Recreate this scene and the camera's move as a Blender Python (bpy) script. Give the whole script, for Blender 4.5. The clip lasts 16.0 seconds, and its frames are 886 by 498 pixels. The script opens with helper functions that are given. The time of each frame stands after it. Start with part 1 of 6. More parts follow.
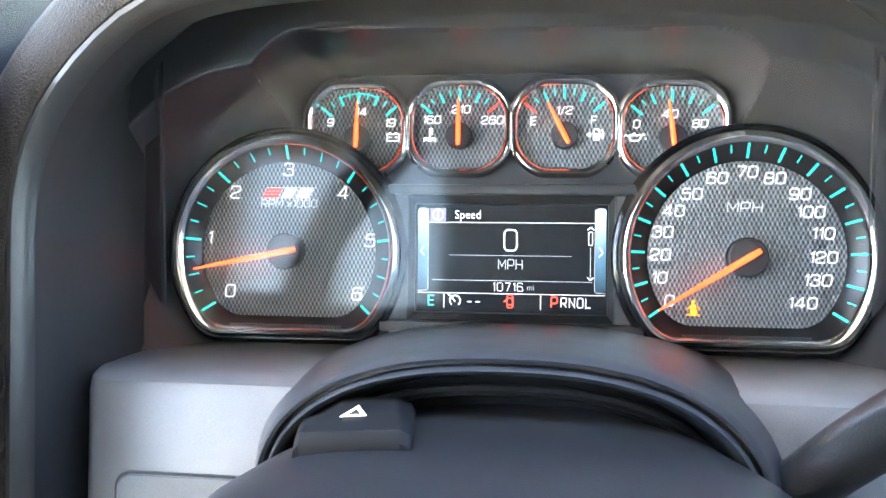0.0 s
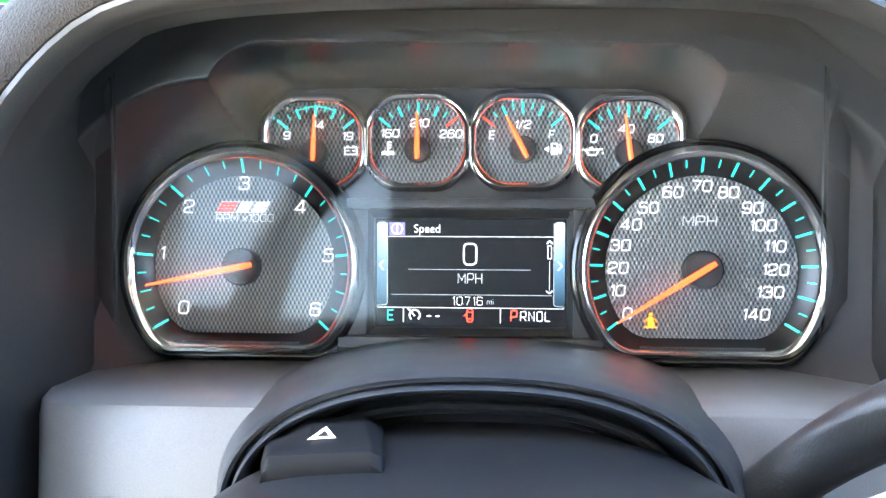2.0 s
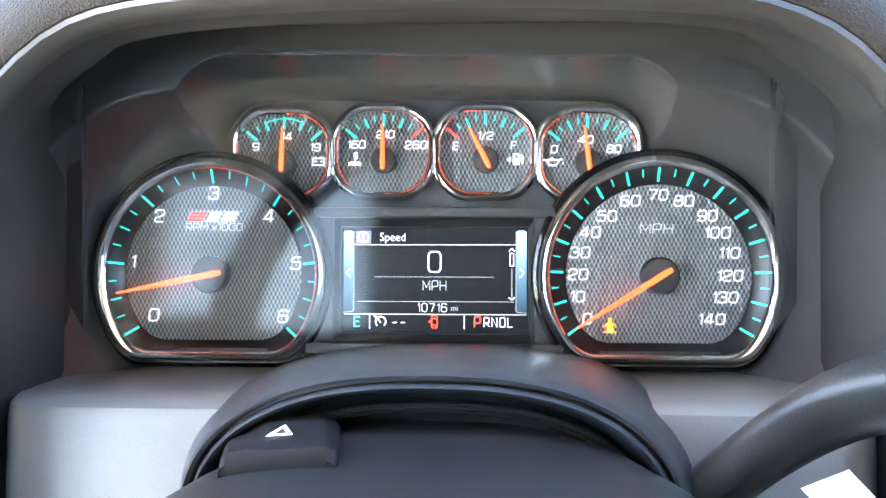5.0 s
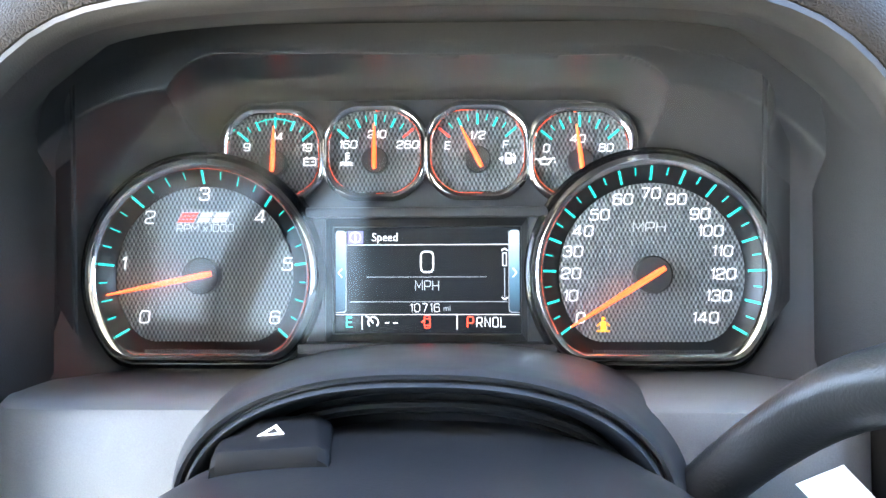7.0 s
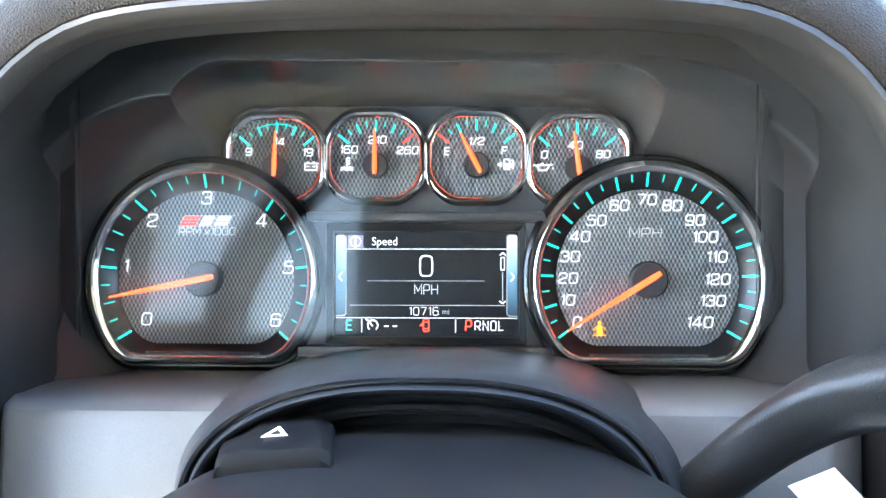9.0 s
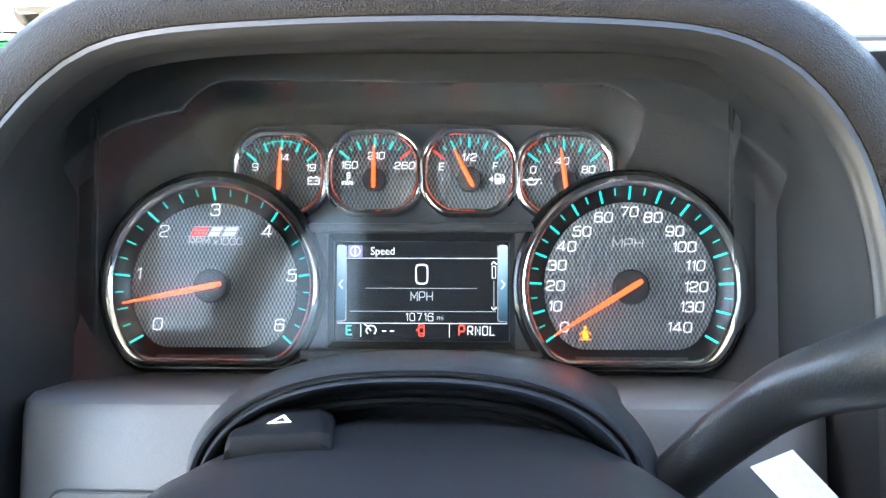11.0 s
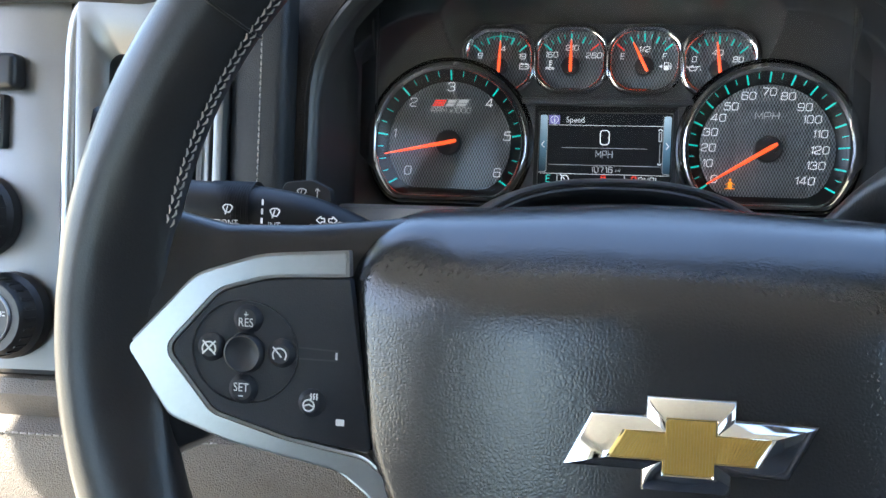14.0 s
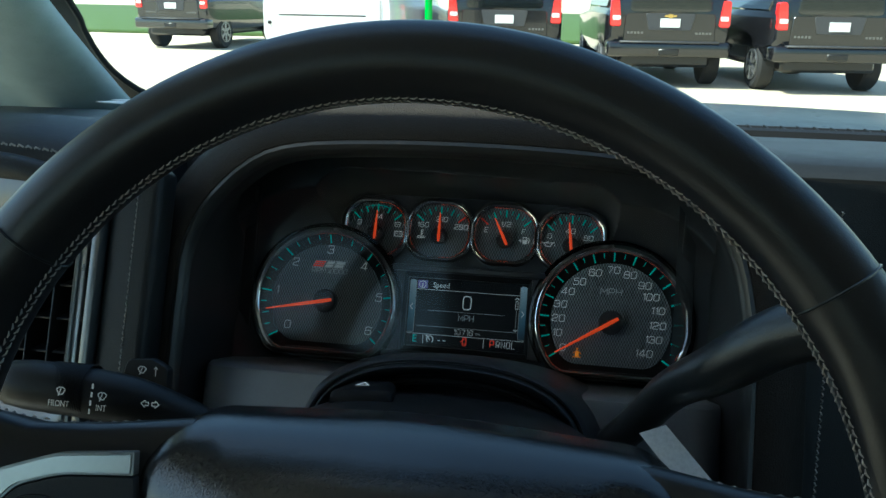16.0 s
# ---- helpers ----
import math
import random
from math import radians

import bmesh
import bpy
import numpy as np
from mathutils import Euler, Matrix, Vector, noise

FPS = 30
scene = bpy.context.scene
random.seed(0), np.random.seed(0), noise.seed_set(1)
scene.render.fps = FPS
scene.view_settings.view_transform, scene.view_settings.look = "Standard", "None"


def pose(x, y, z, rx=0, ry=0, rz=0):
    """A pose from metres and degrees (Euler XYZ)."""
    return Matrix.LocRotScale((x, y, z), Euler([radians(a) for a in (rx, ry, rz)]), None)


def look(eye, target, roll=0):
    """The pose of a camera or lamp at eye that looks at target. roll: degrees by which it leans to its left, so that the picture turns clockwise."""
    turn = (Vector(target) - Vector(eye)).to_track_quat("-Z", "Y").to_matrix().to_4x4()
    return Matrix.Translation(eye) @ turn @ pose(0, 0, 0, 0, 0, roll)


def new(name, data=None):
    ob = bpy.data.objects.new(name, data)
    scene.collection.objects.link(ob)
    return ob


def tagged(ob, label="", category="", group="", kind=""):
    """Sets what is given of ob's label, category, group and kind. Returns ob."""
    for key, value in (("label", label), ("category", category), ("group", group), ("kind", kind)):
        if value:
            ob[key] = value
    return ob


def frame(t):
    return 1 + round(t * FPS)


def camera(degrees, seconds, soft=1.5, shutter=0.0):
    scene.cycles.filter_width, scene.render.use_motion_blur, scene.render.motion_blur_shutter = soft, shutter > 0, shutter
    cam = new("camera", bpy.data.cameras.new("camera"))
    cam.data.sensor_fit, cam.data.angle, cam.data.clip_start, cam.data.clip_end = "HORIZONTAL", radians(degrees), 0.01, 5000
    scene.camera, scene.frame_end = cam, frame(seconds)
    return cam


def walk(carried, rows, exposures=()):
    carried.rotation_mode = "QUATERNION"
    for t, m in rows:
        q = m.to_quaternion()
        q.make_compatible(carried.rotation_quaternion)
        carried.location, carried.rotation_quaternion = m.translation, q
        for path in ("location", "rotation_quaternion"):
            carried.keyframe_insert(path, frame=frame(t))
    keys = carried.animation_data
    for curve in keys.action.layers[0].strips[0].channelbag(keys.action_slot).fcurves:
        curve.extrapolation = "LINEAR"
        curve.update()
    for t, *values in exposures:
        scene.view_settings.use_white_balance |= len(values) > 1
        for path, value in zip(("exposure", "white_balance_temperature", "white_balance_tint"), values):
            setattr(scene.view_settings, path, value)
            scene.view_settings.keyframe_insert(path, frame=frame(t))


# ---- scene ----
# Dash coordinates: x to the right, y into the dash, z up along the gauge face, origin at the
# middle of the display. The dash leans back, so DASH turns these coordinates into the world.
LEAN = 22.0
DASH = pose(0, 0, 1.25, -LEAN)
cam = camera(55.0, 16.0)
PATH = [
    (0, (0.027, -0.415, 0.01), (-0.259, 1.564, -0.016), 0.6),
    (0.5, (0.012, -0.407, 0.017), (-0.212, 1.58, -0.014), 0.4),
    (1, (0.014, -0.403, 0.018), (-0.171, 1.588, -0.023), 0.5),
    (1.5, (0.018, -0.407, 0.016), (-0.162, 1.584, -0.012), 0.3),
    (2, (0.017, -0.414, 0.014), (-0.128, 1.581, 0.003), 0.3),
    (2.5, (0.014, -0.415, 0.017), (-0.093, 1.582, -0.004), 0.5),
    (3, (0.021, -0.415, 0.014), (-0.092, 1.582, 0.009), 0.2),
    (3.5, (0.023, -0.417, 0.015), (-0.093, 1.579, 0.003), 0.2),
    (4, (0.027, -0.419, 0.011), (-0.094, 1.578, 0.023), 0.1),
    (6.5, (0.03, -0.426, 0.007), (-0.076, 1.571, 0.049), 0.0),
    (7, (0.03, -0.422, 0.006), (-0.073, 1.575, 0.051), -0.2),
    (7.5, (0.03, -0.424, 0.008), (-0.071, 1.573, 0.051), -0.0),
    (8, (0.03, -0.425, 0.007), (-0.068, 1.572, 0.053), -0.0),
    (8.5, (0.029, -0.426, 0.007), (-0.063, 1.571, 0.056), 0.1),
    (9, (0.028, -0.428, 0.007), (-0.062, 1.569, 0.057), 0.1),
    (11.5, (0.033, -0.478, -0.012), (-0.058, 1.516, 0.104), 0.2),
    (12, (0.038, -0.522, -0.032), (-0.033, 1.475, 0.052), -0.4),
    (12.5, (0.053, -0.539, -0.070), (-0.130, 1.453, -0.047), 1.0),
    (12.8, (0.042, -0.552, -0.088), (-0.143, 1.439, -0.107), 1.9),
    (13, (0.029, -0.563, -0.095), (-0.178, 1.426, -0.114), 2.3),
    (13.2, (0.014, -0.575, -0.094), (-0.24, 1.409, -0.14), 2.4),
    (13.5, (-0.005, -0.597, -0.083), (-0.305, 1.379, -0.131), 2.0),
    (13.8, (-0.013, -0.614, -0.071), (-0.343, 1.358, -0.121), 2.3),
    (14, (-0.01, -0.618, -0.064), (-0.341, 1.354, -0.1), 2.2),
    (14.5, (-0.015, -0.64, -0.042), (-0.304, 1.339, -0.04), 3.7),
    (15, (0.014, -0.653, -0.016), (-0.265, 1.326, 0.07), 4.3),
    (15.5, (0.042, -0.663, 0.0), (-0.242, 1.312, 0.14), 4.6),
    (16, (0.085, -0.656, -0.006), (-0.235, 1.311, 0.162), 4.5),
]
walk(cam, [(t, DASH @ look(eye, target, roll)) for t, eye, target, roll in PATH],
     exposures=[(0, 4.9, 6550, 8), (4, 4.9, 6500, 8), (9, 4.75, 6350, 6), (11.5, 4.35, 6300, 6), (12, 4.35, 6100, -5), (12.5, 4.2, 6400, 2), (13.5, 3.65, 6350, 7), (14.5, 2.7, 5900, 6), (15, 2.2, 5600, -1), (15.5, 1.5, 5700, -8), (16, 0.92, 5750, -14)])

# ---- light ----
world = bpy.data.worlds.new("sky")
scene.world = world
world.use_nodes = True
wn = world.node_tree
sky = wn.nodes.new("ShaderNodeTexSky")
sky.sky_type, sky.sun_disc = "NISHITA", False
SUN_EL, SUN_AZ = 54.0, -116.0     # degrees; azimuth from straight ahead (+y), clockwise from above
sky.sun_elevation, sky.sun_rotation = radians(SUN_EL), radians(SUN_AZ)
wn.nodes["Background"].inputs["Strength"].default_value = 0.14
wn.links.new(sky.outputs[0], wn.nodes["Background"].inputs["Color"])
sun = new("sun", bpy.data.lights.new("sun", "SUN"))
sun.data.energy, sun.data.angle, sun.data.color = 5.0, radians(0.5), (1.0, 0.95, 0.87)
_az, _el = radians(SUN_AZ), radians(SUN_EL)
sun.matrix_world = look((0, 0, 0), (-math.sin(_az) * math.cos(_el), -math.cos(_az) * math.cos(_el), -math.sin(_el)))


# ---- materials ----
def material(name, colour, rough=0.5, metal=0.0, bump=0.0, size=0.002, vary=0.15, spot=0.03, kind="noise", emit=0.0,
             coat=0.0, wear=0.0, spec=0.5):
    """A procedural surface: colour varied at two scales, roughness varied, fine relief of the given size in metres."""
    m = bpy.data.materials.new(name)
    m.use_nodes = True
    nt = m.node_tree
    b = nt.nodes["Principled BSDF"]
    tc = nt.nodes.new("ShaderNodeTexCoord")

    def tex(scale, detail=4.0):
        n = nt.nodes.new("ShaderNodeTexNoise")
        n.inputs["Scale"].default_value, n.inputs["Detail"].default_value = scale, detail
        nt.links.new(tc.outputs["Object"], n.inputs["Vector"])
        return n

    big, fine = tex(1.0 / spot), tex(1.0 / max(size, 1e-4), 2.0)
    mix = nt.nodes.new("ShaderNodeMath")
    mix.operation = "ADD"
    nt.links.new(big.outputs["Fac"], mix.inputs[0])
    nt.links.new(fine.outputs["Fac"], mix.inputs[1])
    ramp = nt.nodes.new("ShaderNodeMapRange")
    ramp.inputs["From Min"].default_value, ramp.inputs["From Max"].default_value = 0.6, 1.4
    ramp.inputs["To Min"].default_value, ramp.inputs["To Max"].default_value = 1 - vary, 1 + vary
    nt.links.new(mix.outputs[0], ramp.inputs["Value"])
    hue = nt.nodes.new("ShaderNodeVectorMath")
    hue.operation = "SCALE"
    hue.inputs[0].default_value = colour
    nt.links.new(ramp.outputs[0], hue.inputs["Scale"])
    nt.links.new(hue.outputs[0], b.inputs["Base Color"])
    rr = nt.nodes.new("ShaderNodeMapRange")
    rr.inputs["From Min"].default_value, rr.inputs["From Max"].default_value = 0.15, 0.85
    rr.inputs["To Min"].default_value, rr.inputs["To Max"].default_value = max(rough - 0.05, 0.02), min(rough + 0.05 + wear, 1)
    nt.links.new(big.outputs["Fac"], rr.inputs["Value"])
    nt.links.new(rr.outputs[0], b.inputs["Roughness"])
    b.inputs["Metallic"].default_value = metal
    b.inputs["Specular IOR Level"].default_value = spec
    b.inputs["Coat Weight"].default_value = coat
    if bump:
        bp = nt.nodes.new("ShaderNodeBump")
        bp.inputs["Strength"].default_value, bp.inputs["Distance"].default_value = bump, size * 0.5
        if kind == "leather":
            v = nt.nodes.new("ShaderNodeTexVoronoi")
            v.feature = "DISTANCE_TO_EDGE"
            v.inputs["Scale"].default_value = 1.0 / size
            w = tex(0.6 / size, 2.0)
            add = nt.nodes.new("ShaderNodeVectorMath")
            add.operation = "MULTIPLY_ADD"
            add.inputs[1].default_value = (size * 0.7,) * 3
            nt.links.new(w.outputs["Color"], add.inputs[0])
            nt.links.new(tc.outputs["Object"], add.inputs[2])
            nt.links.new(add.outputs[0], v.inputs["Vector"])
            cap = nt.nodes.new("ShaderNodeMapRange")
            cap.inputs["From Max"].default_value = 0.33
            nt.links.new(v.outputs["Distance"], cap.inputs["Value"])
            nt.links.new(cap.outputs[0], bp.inputs["Height"])
        else:
            nt.links.new(fine.outputs["Fac"], bp.inputs["Height"])
        nt.links.new(bp.outputs[0], b.inputs["Normal"])
    if emit:
        b.inputs["Emission Color"].default_value = (*colour, 1)
        b.inputs["Emission Strength"].default_value = emit
    return m


PLASTIC = material("black_plastic", (0.014, 0.0145, 0.0155), 0.38, bump=0.22, size=0.0007, spec=0.45)
PLASTIC_GREY = material("grey_plastic", (0.05, 0.05, 0.054), 0.45, bump=0.2, size=0.0006)
MASK = material("moulded_mask_plastic", (0.045, 0.044, 0.045), 0.34, bump=0.12, size=0.0006)
HOOD = material("soft_dash_plastic", (0.028, 0.0275, 0.0275), 0.50, bump=0.3, size=0.0008, spec=0.28)
GLOSSY = material("gloss_black", (0.006, 0.006, 0.007), 0.12, size=0.002)
LEATHER = material("grained_leather", (0.021, 0.021, 0.023), 0.205, bump=0.085, size=0.0015, kind="leather", vary=0.06, spot=0.2, spec=0.7)
DASH_LEATHER = material("dash_leather", (0.012, 0.0125, 0.013), 0.45, bump=0.2, size=0.0013, kind="leather", spec=0.35)
COWL = material("cowl_leather", (0.025, 0.019, 0.0145), 0.6, bump=0.4, size=0.0016, kind="leather", spec=0.2)
RIM_LEATHER = material("smooth_leather", (0.015, 0.015, 0.017), 0.30, bump=0.05, size=0.0012, kind="leather", wear=0.1)
CHROME = material("chrome", (0.86, 0.86, 0.86), 0.08, metal=1.0, vary=0.03)
SATIN = material("satin_silver", (0.46, 0.455, 0.45), 0.30, metal=0.9, vary=0.04)
WHITE_INK = material("white_ink", (0.8, 0.8, 0.82), 0.5, emit=0.13, vary=0.02)
NUMERAL_INK = material("numeral_ink", (0.74, 0.74, 0.76), 0.5, emit=0.095, vary=0.02)
CAPTION_INK = material("caption_ink", (0.5, 0.5, 0.5), 0.5, emit=0.07, vary=0.02)
TEAL_INK = material("teal_ink", (0.02, 0.6, 0.5), 0.5, emit=0.08, vary=0.02)
RED_INK = material("red_ink", (0.8, 0.05, 0.03), 0.5, emit=0.10, vary=0.02)
NEEDLE = material("orange_needle", (0.95, 0.080, 0.02), 0.4, emit=0.20, vary=0.03)
HUBCAP = material("needle_hub", (0.035, 0.035, 0.037), 0.55, bump=0.4, size=0.0008)


def woven(name, colour):
    """The dial's silvery woven print: a lattice of small lens-shaped cells."""
    m = material(name, colour, 0.38, metal=0.35, vary=0.08)
    nt, b = m.node_tree, m.node_tree.nodes["Principled BSDF"]
    tc = nt.nodes.new("ShaderNodeTexCoord")
    sep = nt.nodes.new("ShaderNodeSeparateXYZ")
    nt.links.new(tc.outputs["Object"], sep.inputs[0])

    def op(kind, a, c, d=None):
        n = nt.nodes.new("ShaderNodeMath")
        n.operation = kind
        for k, v in enumerate((a, c, d)):
            if v is None:
                continue
            if isinstance(v, (int, float)):
                n.inputs[k].default_value = v
            else:
                nt.links.new(v, n.inputs[k])
        return n.outputs[0]

    u = op("MULTIPLY", sep.outputs["X"], math.tau / 0.0021)
    v = op("MULTIPLY", sep.outputs["Z"], math.tau / 0.0042)
    w = op("MULTIPLY", op("SINE", u, 0), op("SINE", v, 0))
    lift = op("MULTIPLY_ADD", w, 0.62, 0.85)
    old = b.inputs["Base Color"].links[0].from_socket
    mul = nt.nodes.new("ShaderNodeVectorMath")
    mul.operation = "SCALE"
    nt.links.new(old, mul.inputs[0])
    nt.links.new(lift, mul.inputs["Scale"])
    nt.links.new(mul.outputs[0], b.inputs["Base Color"])
    bp = nt.nodes.new("ShaderNodeBump")
    bp.inputs["Strength"].default_value, bp.inputs["Distance"].default_value = 0.5, 0.0004
    nt.links.new(w, bp.inputs["Height"])
    nt.links.new(bp.outputs[0], b.inputs["Normal"])
    return m


def clear(name, gloss=1.0, rough=0.03, tint=(1, 1, 1)):
    """A thin clear pane: see-through, with the sheen of its surface."""
    m = bpy.data.materials.new(name)
    m.use_nodes = True
    nt = m.node_tree
    nt.nodes.remove(nt.nodes["Principled BSDF"])
    a, g, mx, f = (nt.nodes.new(k) for k in ("ShaderNodeBsdfTransparent", "ShaderNodeBsdfGlossy", "ShaderNodeMixShader", "ShaderNodeFresnel"))
    g.inputs["Roughness"].default_value, f.inputs["IOR"].default_value = rough, 1.45
    a.inputs["Color"].default_value = (*tint, 1)
    k = nt.nodes.new("ShaderNodeMath")
    k.operation = "MULTIPLY"
    k.inputs[1].default_value = gloss
    nt.links.new(f.outputs[0], k.inputs[0])
    nt.links.new(k.outputs[0], mx.inputs[0])
    nt.links.new(a.outputs[0], mx.inputs[1])
    nt.links.new(g.outputs[0], mx.inputs[2])
    nt.links.new(mx.outputs[0], nt.nodes["Material Output"].inputs["Surface"])
    return m


FACE = woven("dial_face", (0.21, 0.217, 0.224))
LENS = clear("clear_cover", 0.9, 0.07)
GLASS = clear("window_glass", 0.6)
TINTED = clear("rear_glass", 1.0, tint=(0.90, 0.90, 0.86))
FACE_DARK = material("dial_rim_black", (0.012, 0.012, 0.013), 0.3)
STITCH = material("grey_thread", (0.34, 0.31, 0.28), 0.8, bump=0.5, size=0.0004)
GOLD_RIB = material("gold_emblem", (0.66, 0.44, 0.13), 0.38, metal=0.85, vary=0.12, size=0.0007, bump=0.5)
KNEE = material("satin_grey_panel", (0.135, 0.138, 0.145), 0.36, bump=0.25, size=0.0006)
LIP = material("hood_lip", (0.036, 0.034, 0.032), 0.34, bump=0.2, size=0.0008)
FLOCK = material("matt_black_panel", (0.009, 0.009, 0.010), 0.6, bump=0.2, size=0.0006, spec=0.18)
SWITCH = material("switch_plastic", (0.022, 0.023, 0.028), 0.5, bump=0.2, size=0.0006)
WHITE_INK_DULL = material("white_print", (0.7, 0.7, 0.7), 0.6, vary=0.02)
PLASTIC_LEVER = material("lever_plastic", (0.02, 0.02, 0.02), 0.33, bump=0.3, size=0.0012)
FABRIC = material("headliner", (0.38, 0.385, 0.39), 0.9, bump=0.4, size=0.002)
DOOR_TRIM = material("door_trim", (0.05, 0.05, 0.052), 0.55, bump=0.4, size=0.0015, kind="leather")
GREEN = material("green_paint", (0.03, 0.45, 0.04), 0.4)
# faint emission put into the lens colour brightens the parked cars' tail lights
RED_LAMP = material("red_lens_emissive", (0.75, 0.02, 0.02), 0.15, coat=1.0, emit=0.15)
TYRE = material("tyre_rubber", (0.018, 0.018, 0.018), 0.8, bump=0.5, size=0.01)
CAR_GLASS = material("tinted_glass", (0.01, 0.013, 0.013), 0.05, coat=1.0)
ALLOY = material("alloy", (0.35, 0.35, 0.36), 0.35, metal=0.9)
GRASS = material("grass", (0.07, 0.12, 0.03), 0.9, bump=0.8, size=0.05, vary=0.5)
TEAL_TRIM = material("pillar_trim", (0.34, 0.43, 0.44), 0.6, bump=0.3, size=0.001)
SATIN_DARK = material("brushed_grey", (0.2, 0.196, 0.19), 0.31, metal=0.7, vary=0.06, bump=0.1, size=0.0006)
CAR_GREY = material("grey_car_paint", (0.016, 0.017, 0.019), 0.2, coat=1.0)
# lighter and warmer than the dash leather: sun on the bolster is in its colour
TAN = material("sun_toned_leather", (0.11, 0.09, 0.07), 0.5, bump=0.5, size=0.0015, kind="leather")
PAPER = material("white_paper", (0.8, 0.8, 0.8), 0.7)
ASPHALT = material("pale_concrete", (0.62, 0.53, 0.38), 0.9, bump=0.5, size=0.02, spot=1.5)
CAR_BLACK = material("black_car_paint", (0.010, 0.010, 0.012), 0.14, spec=0.5, coat=0.6)
BONNET = material("dark_bonnet_paint", (0.006, 0.006, 0.008), 0.3, spec=0.12)
STALK = material("stalk_plastic", (0.008, 0.008, 0.009), 0.45, bump=0.15, size=0.0006, spec=0.3)
SEAL = material("black_rubber", (0.006, 0.006, 0.006), 0.7)
PALE_TRIM = material("pale_pillar_trim", (0.5, 0.47, 0.43), 0.7, bump=0.3, size=0.002)
ARCH = material("arch_plastic", (0.030, 0.033, 0.038), 0.36, bump=0.2, size=0.0007)
CAR_WHITE = material("white_car_paint", (0.75, 0.75, 0.75), 0.2, coat=1.0)


# ---- builders ----
def mark(name, parent, mat, draw, label=""):
    """A printed mark of its own on a face; draw fills the bmesh that it is given."""
    bm = bmesh.new()
    draw(bm)
    return part(name, bm, mat, parent, label, smooth=False)


def thing(name, at, label, category, group="", kind="", base=DASH):
    ob = new(name)
    ob.empty_display_size = 0.02
    ob.matrix_world = base @ Matrix.Translation(at)
    ob["at"] = at
    return tagged(ob, label, category, group, kind)


def part(name, bm, mat, parent, label="", smooth=True):
    """Links a bmesh, made in the coordinates of its thing's base, as one mesh under a thing or a part."""
    root = parent
    while root.parent:
        root = root.parent
    bm.transform(Matrix.Translation(Vector(root["at"])).inverted())
    me = bpy.data.meshes.new(name)
    bm.to_mesh(me)
    bm.free()
    me.materials.append(mat)
    for p in me.polygons:
        p.use_smooth = smooth
    ob = new(name, me)
    ob.parent = parent
    if smooth:
        me.set_sharp_from_angle(angle=radians(38))
    return tagged(ob, label)


def structure(name, bm, mat, label, category, base=DASH, kind="structure", smooth=True):
    me = bpy.data.meshes.new(name)
    bm.to_mesh(me)
    bm.free()
    me.materials.append(mat)
    for p in me.polygons:
        p.use_smooth = smooth
    if smooth:
        me.set_sharp_from_angle(angle=radians(38))
    ob = new(name, me)
    ob.matrix_world = base
    return tagged(ob, label, category, "", kind)


def box(bm, lo, hi, bevel=0.0, seg=2, m=None):
    made = bmesh.ops.create_cube(bm, size=1.0)["verts"]
    lo, hi = Vector(lo), Vector(hi)
    for v in made:
        v.co = Vector([(a + b) / 2 + c * (b - a) for a, b, c in zip(lo, hi, v.co)])
    if bevel:
        edges = list({e for v in made for e in v.link_edges})
        out = bmesh.ops.bevel(bm, geom=edges, offset=bevel, segments=seg, affect="EDGES", profile=0.5)
        made = [v for v in set(out["verts"]) | {v for v in made if v.is_valid}]
    if m is not None:
        bmesh.ops.transform(bm, matrix=m, verts=made)
    return bm


def loft(bm, rings, closed=True, cap0=False, cap1=False):
    """Skins rings of equally many points."""
    vs = [[bm.verts.new(p) for p in r] for r in rings]
    n = len(rings[0])
    for a, b in zip(vs, vs[1:]):
        for i in range(n if closed else n - 1):
            j = (i + 1) % n
            bm.faces.new((a[i], a[j], b[j], b[i]))
    if cap0:
        bm.faces.new(vs[0][::-1])
    if cap1:
        bm.faces.new(vs[-1])
    return bm


def tidy(bm):
    bmesh.ops.remove_doubles(bm, verts=bm.verts, dist=1e-6)
    bmesh.ops.recalc_face_normals(bm, faces=bm.faces)
    return bm


def rounded(points, radius, seg=6):
    """A polygon in the plane with its corners rounded; radius may be a list."""
    out, n = [], len(points)
    for i in range(n):
        p, a, b = Vector(points[i]), Vector(points[i - 1]), Vector(points[(i + 1) % n])
        r = radius[i] if isinstance(radius, (list, tuple)) else radius
        u, v = (a - p).normalized(), (b - p).normalized()
        half = u.angle(v) / 2
        d = min(r / max(math.tan(half), 1e-3), 0.49 * (a - p).length, 0.49 * (b - p).length)
        r2 = d * math.tan(half)
        mid = (u + v)
        if mid.length < 1e-6 or r <= 0:
            out += [tuple(p)] * (seg + 1)
            continue
        c = p + mid.normalized() * (r2 / math.sin(half))
        s, e = p + u * d - c, p + v * d - c
        ang = s.angle_signed(e) if s.length > 1e-9 else 0
        for k in range(seg + 1):
            q = s.copy()
            q.rotate(Matrix.Rotation(-ang * k / seg, 2))
            out.append(tuple(c + q))
    return out


def flat(points, y):
    return [(p[0], y, p[1]) for p in points]


def plate(bm, outline, y0, y1, inset=0.0):
    """A slab between y0 (front) and y1 (back) with an outline in x and z; inset bevels its front edge."""
    c = Vector((sum(p[0] for p in outline) / len(outline), sum(p[1] for p in outline) / len(outline)))
    r = max((Vector(p) - c).length for p in outline)
    small = [tuple(c + (Vector(p) - c) * (1 - inset / r)) for p in outline]
    loft(bm, [flat(small, y0), flat(outline, y0 + inset), flat(outline, y1)], cap0=True, cap1=True)
    return tidy(bm)


